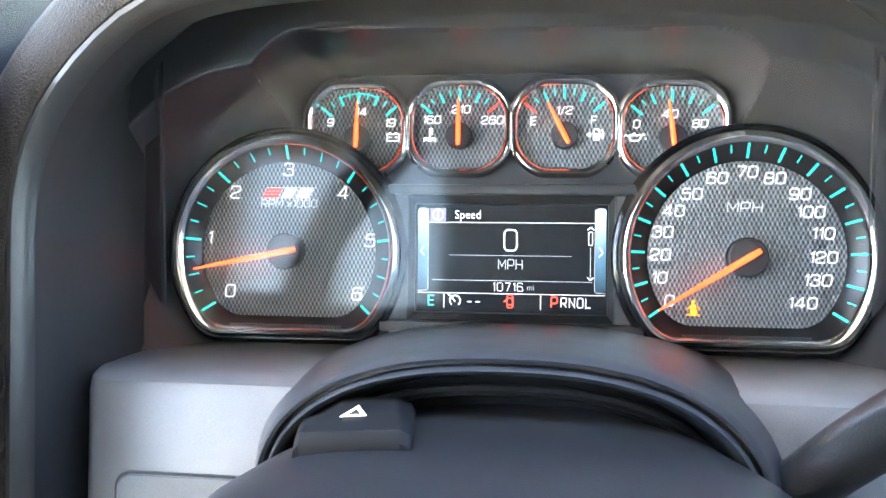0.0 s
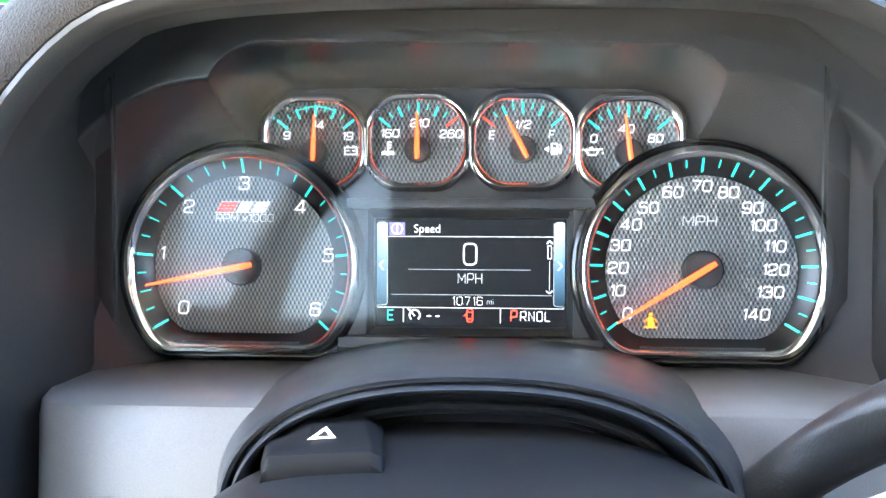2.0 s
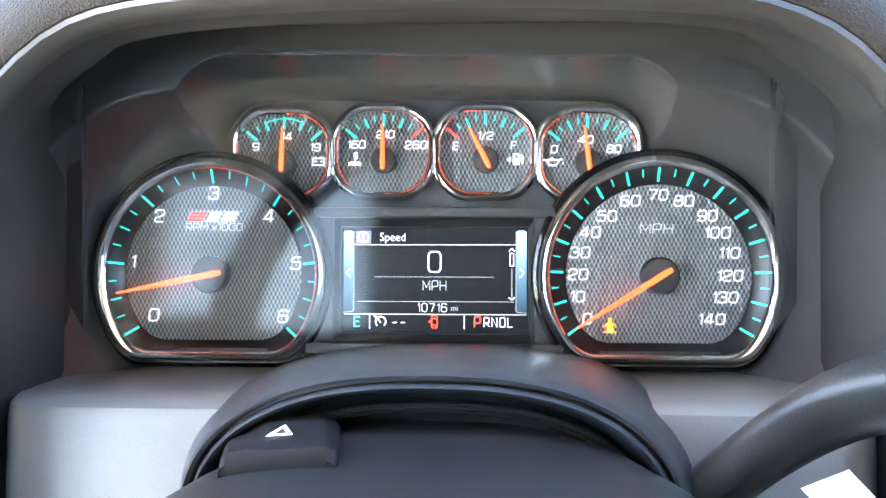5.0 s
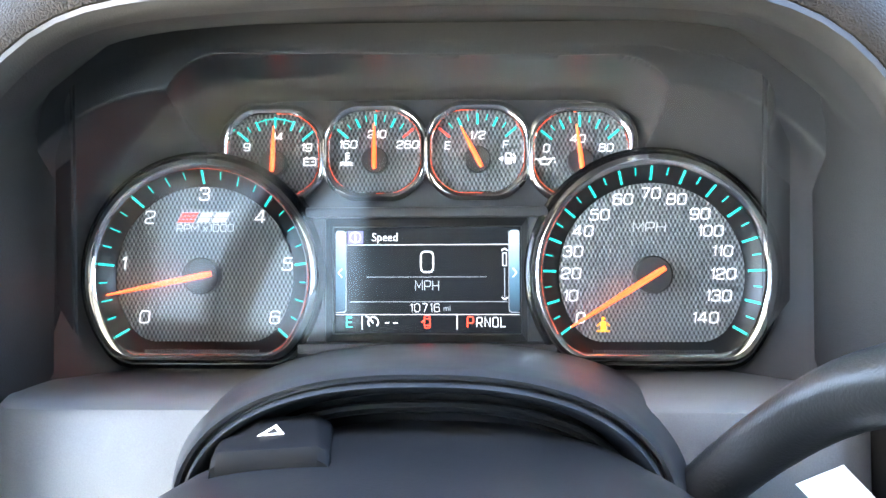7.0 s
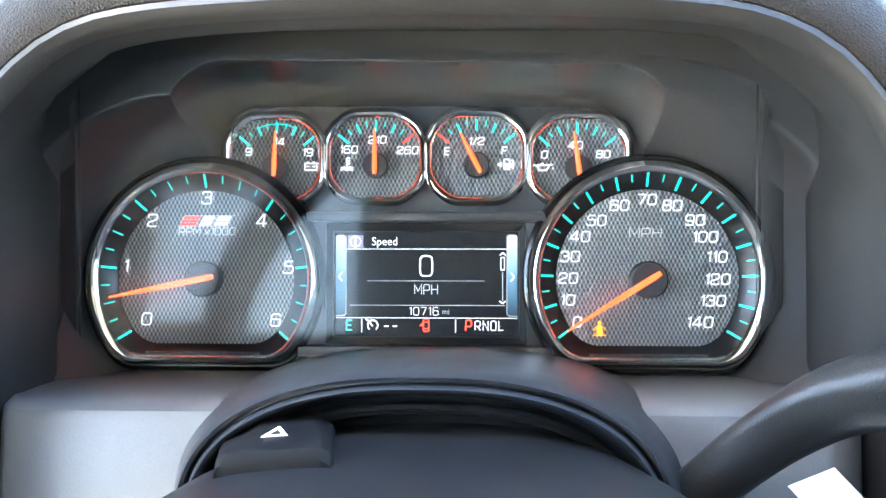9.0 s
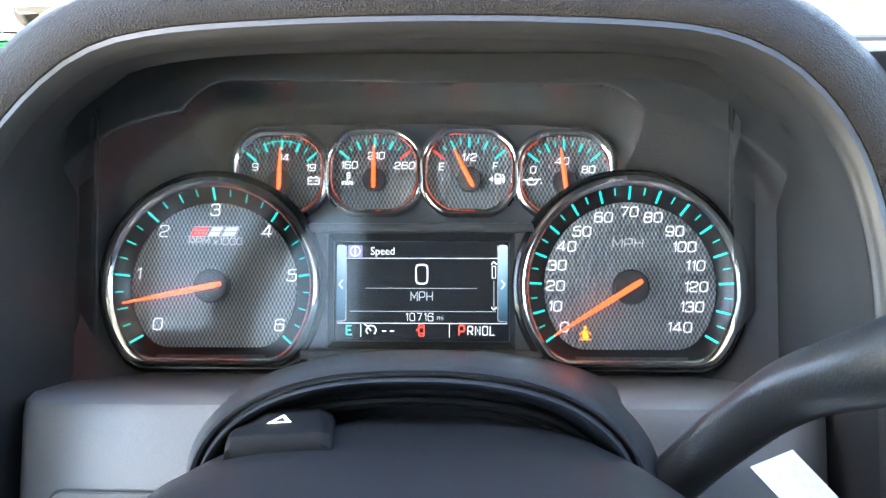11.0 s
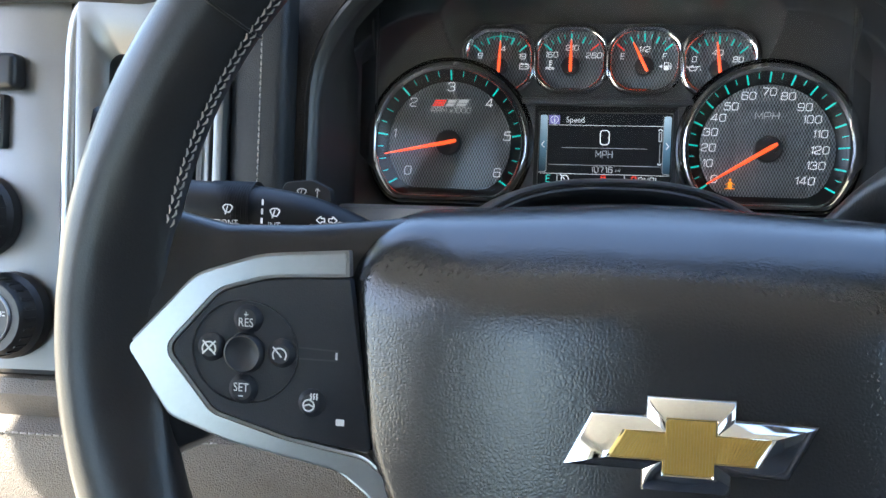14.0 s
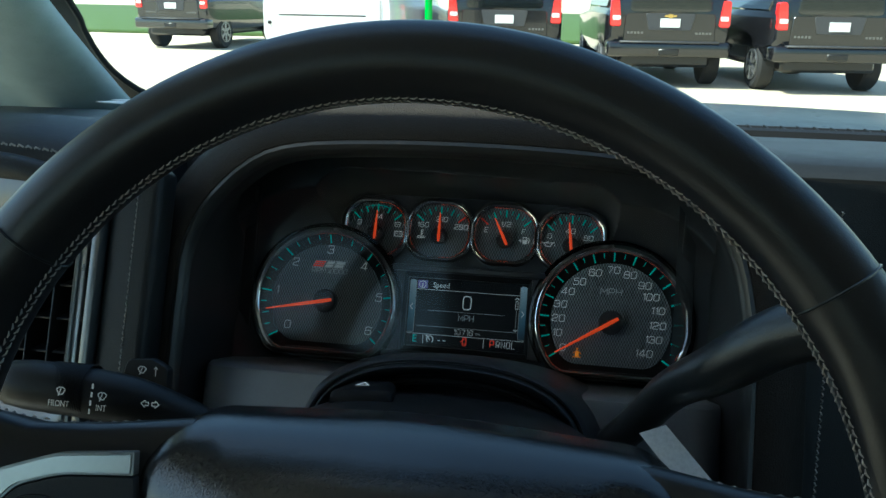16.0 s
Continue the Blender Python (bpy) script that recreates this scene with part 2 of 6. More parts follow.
def tube(bm, path, radius, seg=8, closed=False, caps=True):
    """A round bar along a path; radius may be a list."""
    pts = [Vector(p) for p in path]
    rings, n = [], len(pts)
    side = None
    for i, p in enumerate(pts):
        a = pts[i - 1] if (i > 0 or closed) else p
        b = pts[(i + 1) % n] if (i < n - 1 or closed) else p
        d = (b - a).normalized()
        if side is None:
            side = d.orthogonal().normalized()
        side = (side - d * side.dot(d)).normalized()
        up = d.cross(side)
        r = float(radius[i]) if isinstance(radius, (list, tuple)) else radius
        rings.append([tuple(p + r * (math.cos(k * math.tau / seg) * side + math.sin(k * math.tau / seg) * up)) for k in range(seg)])
    if closed:
        rings.append(rings[0])
    loft(bm, rings, cap0=caps and not closed, cap1=caps and not closed)
    return tidy(bm)


def text_mesh(bm, words, size, at, wide=1.0, slant=0.0, turn=0.0, base=None, thin=0.0):
    """Writing with its middle at a place on a face that looks towards -y."""
    cu = bpy.data.curves.new("words", "FONT")
    cu.body, cu.size, cu.align_x, cu.align_y = words, size, "CENTER", "CENTER"
    cu.resolution_u = 3
    cu.offset = -thin
    ob = bpy.data.objects.new("words", cu)
    me = bpy.data.meshes.new_from_object(ob)
    m = Matrix(((wide, slant, 0, at[0]), (0, 0, 1, at[1]), (0, 1, 0, at[2]), (0, 0, 0, 1)))
    if turn:
        m = Matrix.Translation(at) @ Matrix.Rotation(radians(-turn), 4, "Y") @ Matrix.Translation(-Vector(at)) @ m
    if base is not None:
        m = base @ m
    me.transform(m)
    bm.from_mesh(me)
    bpy.data.objects.remove(ob)
    bpy.data.curves.remove(cu)
    bpy.data.meshes.remove(me)
    return bm


def bar(bm, a, b, width, y, base=None):
    """A flat stroke between two places (x, z) on a face."""
    a, b = Vector(a), Vector(b)
    n = (b - a).orthogonal().normalized() * width / 2
    q = [(p.x, y, p.y) for p in (a - n, b - n, b + n, a + n)]
    if base is not None:
        q = [base @ Vector(p) for p in q]
    bm.faces.new([bm.verts.new(p) for p in q])
    return bm


# square-shouldered lettering of the dials: strokes in a box one high, with how far each corner is rounded
_box = [(0, 0), (0.78, 0), (0.78, 1), (0, 1)]
GLYPHS = {
    "0": [(_box, True, 0.26)], "O": [(_box, True, 0.26)], "1": [([(0.05, 0.80), (0.30, 1), (0.30, 0)], False, 0.0)],
    "2": [([(0, 0.72), (0, 1), (0.76, 1), (0.76, 0.56), (0, 0.34), (0, 0), (0.78, 0)], False, 0.2)],
    "3": [([(0, 0.78), (0, 1), (0.74, 1), (0.74, 0.53), (0.24, 0.53)], False, 0.2), ([(0.24, 0.53), (0.78, 0.53), (0.78, 0), (0, 0), (0, 0.24)], False, 0.2)],
    "4": [([(0.62, 0), (0.62, 1), (0.54, 1), (0, 0.27), (0.86, 0.27)], False, 0.0)],
    "5": [([(0.74, 1), (0.06, 1), (0.03, 0.58), (0.78, 0.60), (0.78, 0), (0, 0), (0, 0.2)], False, 0.16)],
    "6": [([(0.74, 0.82), (0.74, 1), (0, 1), (0, 0), (0.78, 0), (0.78, 0.57), (0.02, 0.57)], False, 0.22)],
    "7": [([(0, 1), (0.78, 1), (0.30, 0)], False, 0.08)],
    "8": [([(0.03, 0.53), (0.75, 0.53), (0.75, 1), (0.03, 1)], True, 0.18), ([(0, 0), (0.78, 0), (0.78, 0.53), (0, 0.53)], True, 0.2)],
    "9": [([(0.04, 0.18), (0.04, 0), (0.78, 0), (0.78, 1), (0, 1), (0, 0.43), (0.76, 0.43)], False, 0.22)],
    "M": [([(0, 0), (0, 1), (0.46, 0.30), (0.92, 1), (0.92, 0)], False, 0.0)], "P": [([(0, 0), (0, 1), (0.78, 1), (0.78, 0.40), (0, 0.40)], False, 0.2)],
    "H": [([(0, 0), (0, 1)], False, 0.0), ([(0.8, 0), (0.8, 1)], False, 0.0), ([(0, 0.5), (0.8, 0.5)], False, 0.0)],
    "R": [([(0, 0), (0, 1), (0.78, 1), (0.78, 0.42), (0, 0.42)], False, 0.2), ([(0.40, 0.42), (0.80, 0)], False, 0.0)],
    "N": [([(0, 0), (0, 1), (0.76, 0), (0.76, 1)], False, 0.0)], "D": [([(0, 0), (0.78, 0), (0.78, 1), (0, 1)], True, 0.2)], "L": [([(0, 1), (0, 0), (0.7, 0)], False, 0.0)],
    "E": [([(0.68, 1), (0, 1), (0, 0), (0.68, 0)], False, 0.0), ([(0, 0.51), (0.6, 0.51)], False, 0.0)],
    "F": [([(0.68, 1), (0, 1), (0, 0)], False, 0.0), ([(0, 0.49), (0.58, 0.49)], False, 0.0)],
    "x": [([(0, 0), (0.6, 0.72)], False, 0.0), ([(0, 0.72), (0.6, 0)], False, 0.0)], "/": [([(0, -0.08), (0.42, 1.06)], False, 0.0)],
}


def soften(pts, r, closed):
    """The same line with its corners rounded."""
    if not r:
        return [Vector(p) for p in pts]
    p = [Vector(q) for q in pts]
    out, n = [], len(p)
    for i in range(n):
        if not closed and i in (0, n - 1):
            out.append(p[i])
            continue
        a, c, b = p[i - 1], p[i], p[(i + 1) % n]
        u, v = c + (a - c) * min(r / (a - c).length, 0.5), c + (b - c) * min(r / (b - c).length, 0.5)
        out += [u * (1 - k) ** 2 + c * 2 * k * (1 - k) + v * k ** 2 for k in (0, 0.25, 0.5, 0.75, 1)]
    return out


def ribbon(bm, pts, width, y, closed=False):
    """A flat stroke of even width along a line (x, z) on a face, mitred at the corners."""
    p, n = [Vector(q) for q in pts], len(pts)
    pairs = []
    for i in range(n):
        d0 = (p[i] - p[i - 1]).normalized() if (i or closed) else None
        d1 = (p[(i + 1) % n] - p[i]).normalized() if (i < n - 1 or closed) else None
        d0, d1 = d0 or d1, d1 or d0
        m = Vector((-d0.y - d1.y, d0.x + d1.x))
        m = m.normalized() if m.length > 1e-6 else Vector((-d0.y, d0.x))
        k = width / 2 / max(m.dot(Vector((-d1.y, d1.x))), 0.45)
        pairs.append([bm.verts.new((q.x, y, q.y)) for q in (p[i] - m * k, p[i] + m * k)])
    for a, b in zip(pairs, pairs[1:] + (pairs[:1] if closed else [])):
        bm.faces.new((a[0], b[0], b[1], a[1]))
    return bm


def lettering(bm, words, h, at, wide=1.0, slant=0.12, weight=0.15, gap=0.26):
    """Square-shouldered writing h high with its middle at a place on a face."""
    step = [(max(q[0] for line in GLYPHS[c] for q in line[0]) if c != " " else 0.2) for c in words]
    x = -(sum(step) + gap * (len(words) - 1)) / 2
    for c, w in zip(words, step):
        for pts, closed, r in GLYPHS.get(c, []):
            line = [(at[0] + (x + q.x + slant * (q.y - 0.5)) * h * wide, at[2] + (q.y - 0.5) * h) for q in soften(pts, r, closed)]
            ribbon(bm, line, h * weight, at[1], closed)
        x += w + gap
    return bm


# ---- instrument cluster ----
def disc(cx, cz, r, cut, n=72, soft=0.008):
    """A circle cut flat at the bottom, with soft corners."""
    a0 = math.acos(cut / r)
    arc = [(cx + r * math.sin(a), cz - r * math.cos(a)) for a in np.linspace(a0 + soft / r, math.tau - a0 - soft / r, n)]
    w = r * math.sin(a0) - soft
    ends = []
    for p, q, s in ((arc[-1], (cx - w, cz - cut), -1), ((cx + w, cz - cut), arc[0], 1)):
        corner = Vector((cx + s * r * math.sin(a0), cz - cut))
        ends += [tuple(Vector(p) * (1 - k) ** 2 + corner * 2 * k * (1 - k) + Vector(q) * k ** 2) for k in np.linspace(0.15, 0.85, 5)]
    return arc + ends


def octagon(cx, cz, w, h, c, r):
    k = h * 0.57
    return rounded([(cx - w + c, cz + h), (cx + w - c, cz + h), (cx + w, cz + k), (cx + w, cz - k), (cx + w - c, cz - h),
                    (cx - w + c, cz - h), (cx - w, cz - k), (cx - w, cz + k)], r)


def ring(bm, inner, outer, y_in, y_front, y_out, d=0.0012):
    """A raised frame between two outlines, with a rounded front."""
    mid = [((a[0] + b[0]) / 2, (a[1] + b[1]) / 2) for a, b in zip(inner, outer)]
    q1 = [((3 * a[0] + b[0]) / 4, (3 * a[1] + b[1]) / 4) for a, b in zip(inner, outer)]
    q3 = [((a[0] + 3 * b[0]) / 4, (a[1] + 3 * b[1]) / 4) for a, b in zip(inner, outer)]
    loft(bm, [flat(inner, y_in), flat(inner, y_front + d), flat(q1, y_front + d * 0.3), flat(mid, y_front), flat(q3, y_front + d * 0.3),
              flat(outer, y_front + d), flat(outer, y_out)])
    return tidy(bm)


def polar(cx, cz, r, deg):
    return (cx + r * math.cos(radians(deg)), cz + r * math.sin(radians(deg)))


def strokes(bm, y, w, *lines):
    for line in lines:
        for a, b in zip(line, line[1:]):
            bar(bm, a, b, w, y)


def needle(parent, cx, cz, deg, reach, tail, wide, y):
    """A tapered pointer with a ridge on a round hub cap."""
    d = Vector((math.cos(radians(deg)), math.sin(radians(deg))))
    n = Vector((-d.y, d.x))
    c = Vector((cx, cz))
    bm = bmesh.new()
    rings = []
    for s, w in ((-tail, 0.8), (-tail * 0.3, 1.0), (reach * 0.3, 0.95), (reach * 0.7, 0.62), (reach, 0.32)):
        p = c + d * s
        a, b = p - n * wide * w / 2, p + n * wide * w / 2
        rings.append([(a.x, y, a.y), (p.x, y - 0.0009, p.y), (b.x, y, b.y), (p.x, y + 0.0006, p.y)])
    loft(bm, rings, cap0=True, cap1=True)
    return part("needle", tidy(bm), NEEDLE, parent, "glowing orange pointer", smooth=False)


def hub(parent, cx, cz, r, y0, y1):
    bm = bmesh.new()
    o = [(cx + r * math.cos(a), cz + r * math.sin(a)) for a in np.linspace(0, math.tau, 40, endpoint=False)]
    plate(bm, o, y1, y0, r * 0.08)
    return part("needle_hub", bm, HUBCAP, parent, "dark grained round hub cap")


TACH_PLACES = [(-0.0302, -0.0205), (-0.0412, 0.0065), (-0.0276, 0.0297), (0.0003, 0.0412), (0.0286, 0.0295), (0.0425, 0.0059), (0.0361, -0.0208)]
SPEED_PLACES = [(-0.0345, -0.0211), (-0.0393, -0.0102), (-0.0390, 0.0007), (-0.0380, 0.0115), (-0.0331, 0.0215), (-0.0249, 0.0295), (-0.0135, 0.0370), (0.0, 0.0399),
                (0.0125, 0.0369), (0.0237, 0.0296), (0.0286, 0.0213), (0.0343, 0.0114), (0.0345, 0.0003), (0.0322, -0.0103), (0.0257, -0.0210)]


def on_slope(bm, cx, cz, r0, r1, deg, width):
    """A tick painted on the sloping scale ring."""
    n = Vector((-math.sin(radians(deg)), math.cos(radians(deg)))) * width / 2
    corners = []
    for r, w in ((r0, 1), (r1, 1), (r1, -1), (r0, -1)):
        x, z = polar(cx, cz, r, deg)
        corners.append(bm.verts.new((x + n.x * w, -(r - 0.0452) * 0.618 - 0.0003, z + n.y * w)))
    bm.faces.new(corners)
    bm.normal_update()


def big_dial(name, cx, cz, label, low, high, count, minor, shown, pointer, title, where):
    t = thing(name, (cx, 0.002, cz), label, "gauge", "dials of the instrument cluster")
    # the scale ring is a shallow cone that rises from the face to the bezel
    bm = bmesh.new()
    loft(bm, [flat(disc(cx, cz, r, c), y) for r, c, y in ((0.0440, 0.0320, 0.003), (0.0452, 0.0330, 0.0), (0.0541, 0.0388, -0.0055), (0.0541, 0.0388, 0.003))])
    part("scale_ring", tidy(bm), FACE_DARK, t, "gloss black sloping scale ring")
    part("dial_face", plate(bmesh.new(), disc(cx, cz, 0.0450, 0.0330), -0.0006, 0.0005), FACE, t, "silver grey woven-pattern dial face")
    bm = bmesh.new()
    ring(bm, disc(cx, cz, 0.0533, 0.0381), disc(cx, cz, 0.0585, 0.0419), 0.001, -0.0090, 0.004, 0.0021)
    part("bezel", bm, CHROME, t, "polished chrome bezel")
    bm = bmesh.new()
    ring(bm, disc(cx, cz, 0.0586, 0.0420), disc(cx, cz, 0.0622, 0.0462), 0.002, -0.0050, 0.022)
    part("housing", bm, GLOSSY, t, "gloss black dial surround")
    # knurled strip along the flat bottom of the scale ring
    bm = bmesh.new()
    for k in range(44):
        x = cx - 0.0285 + k * 0.0570 / 43
        box(bm, (x - 0.0004, -0.0056, cz - 0.0379), (x + 0.0004, -0.0036, cz - 0.0366))
    part("knurled_strip", bm, PLASTIC_GREY, t, smooth=False)
    for k in range(count * minor + 1):
        a = low + (high - low) * k / (count * minor)
        major = k % minor == 0
        half = minor == 4 and k % 4 == 2
        r0, r1 = (0.0464, 0.0529) if major else (0.0480, 0.0525) if half else (0.0490, 0.0525)
        mark("major_tick" if major else "minor_tick", t, TEAL_INK, lambda bm: on_slope(bm, cx, cz, r0, r1, a, 0.00110 if major else 0.0006))
    for words, (dx, dz) in zip(shown, TACH_PLACES if count == 6 else SPEED_PLACES):
        part("numeral", lettering(bmesh.new(), words, 0.0060 if count == 6 else 0.0050, (cx + dx, -0.0011, cz + dz), weight=0.100), NUMERAL_INK, t, smooth=False)
    part("caption", lettering(bmesh.new(), title, 0.0036 if len(title) > 4 else 0.0046, where, 1.0 if len(title) > 4 else 1.12, 0.08, 0.10), CAPTION_INK, t, smooth=False)
    hub(t, cx, cz, 0.0092, 0.0, -0.0075)
    needle(t, cx, cz, pointer, 0.0475, 0.0062, 0.0029, -0.0085)
    return t


tach = big_dial("tachometer", -0.1120, 0.0025, "round tachometer, grey woven face, chrome bezel, orange needle near idle",
                215, -35, 6, 4, [str(k) for k in range(7)], 191.3, "RPM x1000", (-0.1115, -0.0009, 0.0266))
speedo = big_dial("speedometer", 0.1103, 0.0025, "round speedometer, grey woven face, chrome bezel, needle at zero",
                  213, -33, 14, 2, [str(10 * k) for k in range(15)], 212.2, "MPH", (0.1095, -0.0009, 0.0258))
# trim badge on the tachometer, drawn as plain slanted shapes
def slanted(x0, x1, z0, z1):
    return [bm.verts.new((-0.1122 + x + (z - 0.0296) * 0.55, -0.0009, z)) for x, z in ((x0, z0), (x1, z0), (x1, z1), (x0, z1))]


bm = bmesh.new()
for z0, z1 in ((0.0296, 0.0309), (0.0313, 0.0325), (0.0329, 0.0342)):
    bm.faces.new(slanted(-0.0135, -0.0052, z0, z1))
part("badge", bm, RED_INK, tach, "red slanted badge stripes", smooth=False)
bm = bmesh.new()
for x0, x1 in ((-0.0036, 0.0024), (0.0040, 0.0110)):
    bm.faces.new(slanted(x0, x1, 0.0296, 0.0316))
    bm.faces.new(slanted(x0, x1, 0.0320, 0.0342))
part("badge", bm, CAPTION_INK, tach, "silver slanted badge blocks", smooth=False)
bm = bmesh.new()
for x0, x1, z0, z1 in ((-0.0146, 0.0122, 0.0291, 0.0293), (-0.0142, 0.0125, 0.0345, 0.0347)):
    bm.faces.new(slanted(x0, x1, z0, z1))
part("badge_outline", bm, CAPTION_INK, tach, "thin silver badge outline", smooth=False)
# seat belt warning lamp: a small seated figure drawn as plain strokes
AMBER = material("amber_lamp", (1.0, 0.30, 0.02), 0.5, emit=0.13)
bm = bmesh.new()
sx, sz = 0.0868, -0.0215
bm.faces.new([bm.verts.new((x, -0.0009, z)) for x, z in [polar(sx, sz + 0.0025, 0.0009, q) for q in range(0, 360, 30)]])
bm.faces.new([bm.verts.new((sx + x, -0.0009, sz + z)) for x, z in ((-0.0015, -0.0030), (0.0015, -0.0030), (0.0011, 0.0012), (-0.0011, 0.0012))])
strokes(bm, -0.00095, 0.0006, [(sx - 0.0031, sz - 0.0012), (sx - 0.0016, sz + 0.0004)], [(sx + 0.0031, sz - 0.0012), (sx + 0.0016, sz + 0.0004)], [(sx - 0.0032, sz - 0.0036), (sx + 0.0032, sz - 0.0036)])
part("warning_lamp", bm, AMBER, speedo, "lit amber belt warning lamp", smooth=False)

SMALL = [(-0.0762, 0.0628, "voltage gauge"), (-0.0254, 0.0637, "coolant temperature gauge"), (0.0256, 0.0637, "fuel gauge"), (0.0762, 0.0620, "oil pressure gauge")]


# the small gauges sit a little deeper than the two large dials
SET_BACK = DASH @ Matrix.Translation((0.03, 0.0085, 0.005)) @ Matrix.Scale(1.018, 4) @ Matrix.Translation((-0.03, 0, -0.005))


def small_dial(k, cx, cz, what, labels, pointer, reds, icon):
    t = thing("small_gauge", (cx, 0.002, cz), "small octagonal " + what + " with chrome bezel and orange needle", "gauge", "dials of the instrument cluster", base=SET_BACK)
    part("dial_face", plate(bmesh.new(), octagon(cx, cz, 0.0240, 0.0226, 0.0112, 0.015), -0.0002, 0.003), FACE_SMALL, t, "dark grey woven-pattern dial face")
    bm = bmesh.new()
    ring(bm, octagon(cx, cz, 0.0222, 0.0201, 0.0104, 0.014), octagon(cx, cz, 0.0261, 0.0246, 0.0120, 0.016), 0.001, -0.0070, 0.004, 0.0018)
    part("bezel", bm, CHROME, t, "polished chrome octagonal bezel")
    gx, gz = cx, cz - 0.0040
    for j in range(9):
        a = 140 - j * 12.5
        d = Vector((math.cos(radians(a)), math.sin(radians(a))))
        major = j % 4 == 0
        mid = j % 2 == 0
        far = 0.0234 + (0.0016 if j in (0, 8) else 0.0)
        near = far - (0.0070 if j in (0, 8) else 0.0056 if major else 0.0050 if mid else 0.0032)
        mark("tick", t, RED_INK if j in reds else TEAL_INK, lambda bm: bar(bm, (gx + d.x * near, gz + d.y * near), (gx + d.x * far, gz + d.y * far), 0.00105 if mid else 0.00055, -0.0006),
             "red warning mark" if j in reds else "")
    if k == 0:
        mark("charge_arc", t, TEAL_INK, lambda bm: strokes(bm, -0.0006, 0.0005, [polar(gx, gz, 0.0226, 116 - j * 5.2) for j in range(11)]), "thin teal arc")
    for words, dx, dz in labels:
        part("numeral", lettering(bmesh.new(), words, 0.0036, (cx + dx, -0.0008, cz + dz), 1.02, weight=0.115), NUMERAL_INK, t, smooth=False)
    bm = bmesh.new()
    icon(bm, cx, cz)
    part("symbol", bm, NUMERAL_INK, t, smooth=False)
    hub(t, gx, gz, 0.0065, 0.0, -0.0055)
    needle(t, gx, gz, pointer, 0.0180, 0.0045, 0.0023, -0.0065)


def battery(bm, cx, cz):
    x, z = cx + 0.0176, cz - 0.0030
    strokes(bm, -0.0007, 0.0005, [(x - 0.003, z - 0.002), (x + 0.003, z - 0.002), (x + 0.003, z + 0.0014), (x - 0.003, z + 0.0014), (x - 0.003, z - 0.002)],
            [(x - 0.0022, z + 0.0019), (x - 0.0010, z + 0.0019)], [(x + 0.0010, z + 0.0019), (x + 0.0022, z + 0.0019)],
            [(x - 0.0022, z - 0.0002), (x - 0.0008, z - 0.0002)], [(x + 0.0008, z - 0.0002), (x + 0.0022, z - 0.0002)])


def coolant(bm, cx, cz):
    x, z = cx - 0.0148, cz - 0.0030
    strokes(bm, -0.0007, 0.0006, [(x, z - 0.0015), (x, z + 0.0032)], [(x, z + 0.003), (x + 0.0016, z + 0.003)], [(x, z + 0.0017), (x + 0.0016, z + 0.0017)],
            [(x, z + 0.0004), (x + 0.0016, z + 0.0004)], [(x - 0.0032, z - 0.0021), (x - 0.0016, z - 0.0015), (x, z - 0.0021), (x + 0.0016, z - 0.0015), (x + 0.0032, z - 0.0021)],
            [(x - 0.0032, z - 0.0031), (x - 0.0016, z - 0.0025), (x, z - 0.0031), (x + 0.0016, z - 0.0025), (x + 0.0032, z - 0.0031)])


def pump(bm, cx, cz):
    x, z = cx + 0.0155, cz - 0.0035
    strokes(bm, -0.0007, 0.0005, [(x - 0.0016, z - 0.0024), (x - 0.0016, z + 0.0026), (x + 0.0012, z + 0.0026), (x + 0.0012, z - 0.0024), (x - 0.0016, z - 0.0024)],
            [(x + 0.0012, z + 0.0005), (x + 0.0024, z + 0.0002), (x + 0.0024, z - 0.0018), (x + 0.0030, z - 0.0018), (x + 0.0030, z + 0.0014), (x + 0.0020, z + 0.0024)])
    bar(bm, (x - 0.0014, z - 0.0009), (x + 0.0010, z - 0.0009), 0.0028, -0.0007)
    bm.faces.new([bm.verts.new(p) for p in ((x - 0.0052, -0.0007, z), (x - 0.0030, -0.0007, z - 0.0013), (x - 0.0030, -0.0007, z + 0.0013))])


def oilcan(bm, cx, cz):
    x, z = cx - 0.0172, cz - 0.0030
    strokes(bm, -0.0007, 0.0006, [(x - 0.0046, z + 0.0010), (x - 0.0026, z + 0.0003), (x - 0.0020, z - 0.0018), (x + 0.0016, z - 0.0018), (x + 0.0034, z + 0.0010),
                                  (x + 0.0048, z + 0.0012)], [(x - 0.0030, z + 0.0008), (x + 0.0010, z + 0.0008), (x + 0.0034, z + 0.0010)],
            [(x - 0.0012, z + 0.0008), (x - 0.0012, z + 0.0016), (x + 0.0004, z + 0.0016)], [(x + 0.0050, z - 0.0004), (x + 0.0050, z - 0.0014)])


FACE_SMALL = woven("small_dial_face", (0.165, 0.172, 0.18))
LABELS = ([("9", -0.0144, 0.0045), ("14", 0.0014, 0.0095), ("19", 0.0160, 0.0040)],
          [("160", -0.0138, 0.0044), ("210", 0.0008, 0.0094), ("260", 0.0162, 0.0040)],
          [("E", -0.0148, 0.0034), ("1/2", 0.0, 0.0084), ("F", 0.0141, 0.0035)],
          [("0", -0.0165, 0.0032), ("40", -0.0010, 0.0078), ("80", 0.0128, 0.0032)])
for k, ((cx, cz, what), labels, pointer, reds, icon) in enumerate(zip(SMALL, LABELS, (88, 90, 117, 97), ((), (8,), (0,), ()), (battery, coolant, pump, oilcan))):
    small_dial(k, cx, cz, what, labels, pointer, reds, icon)

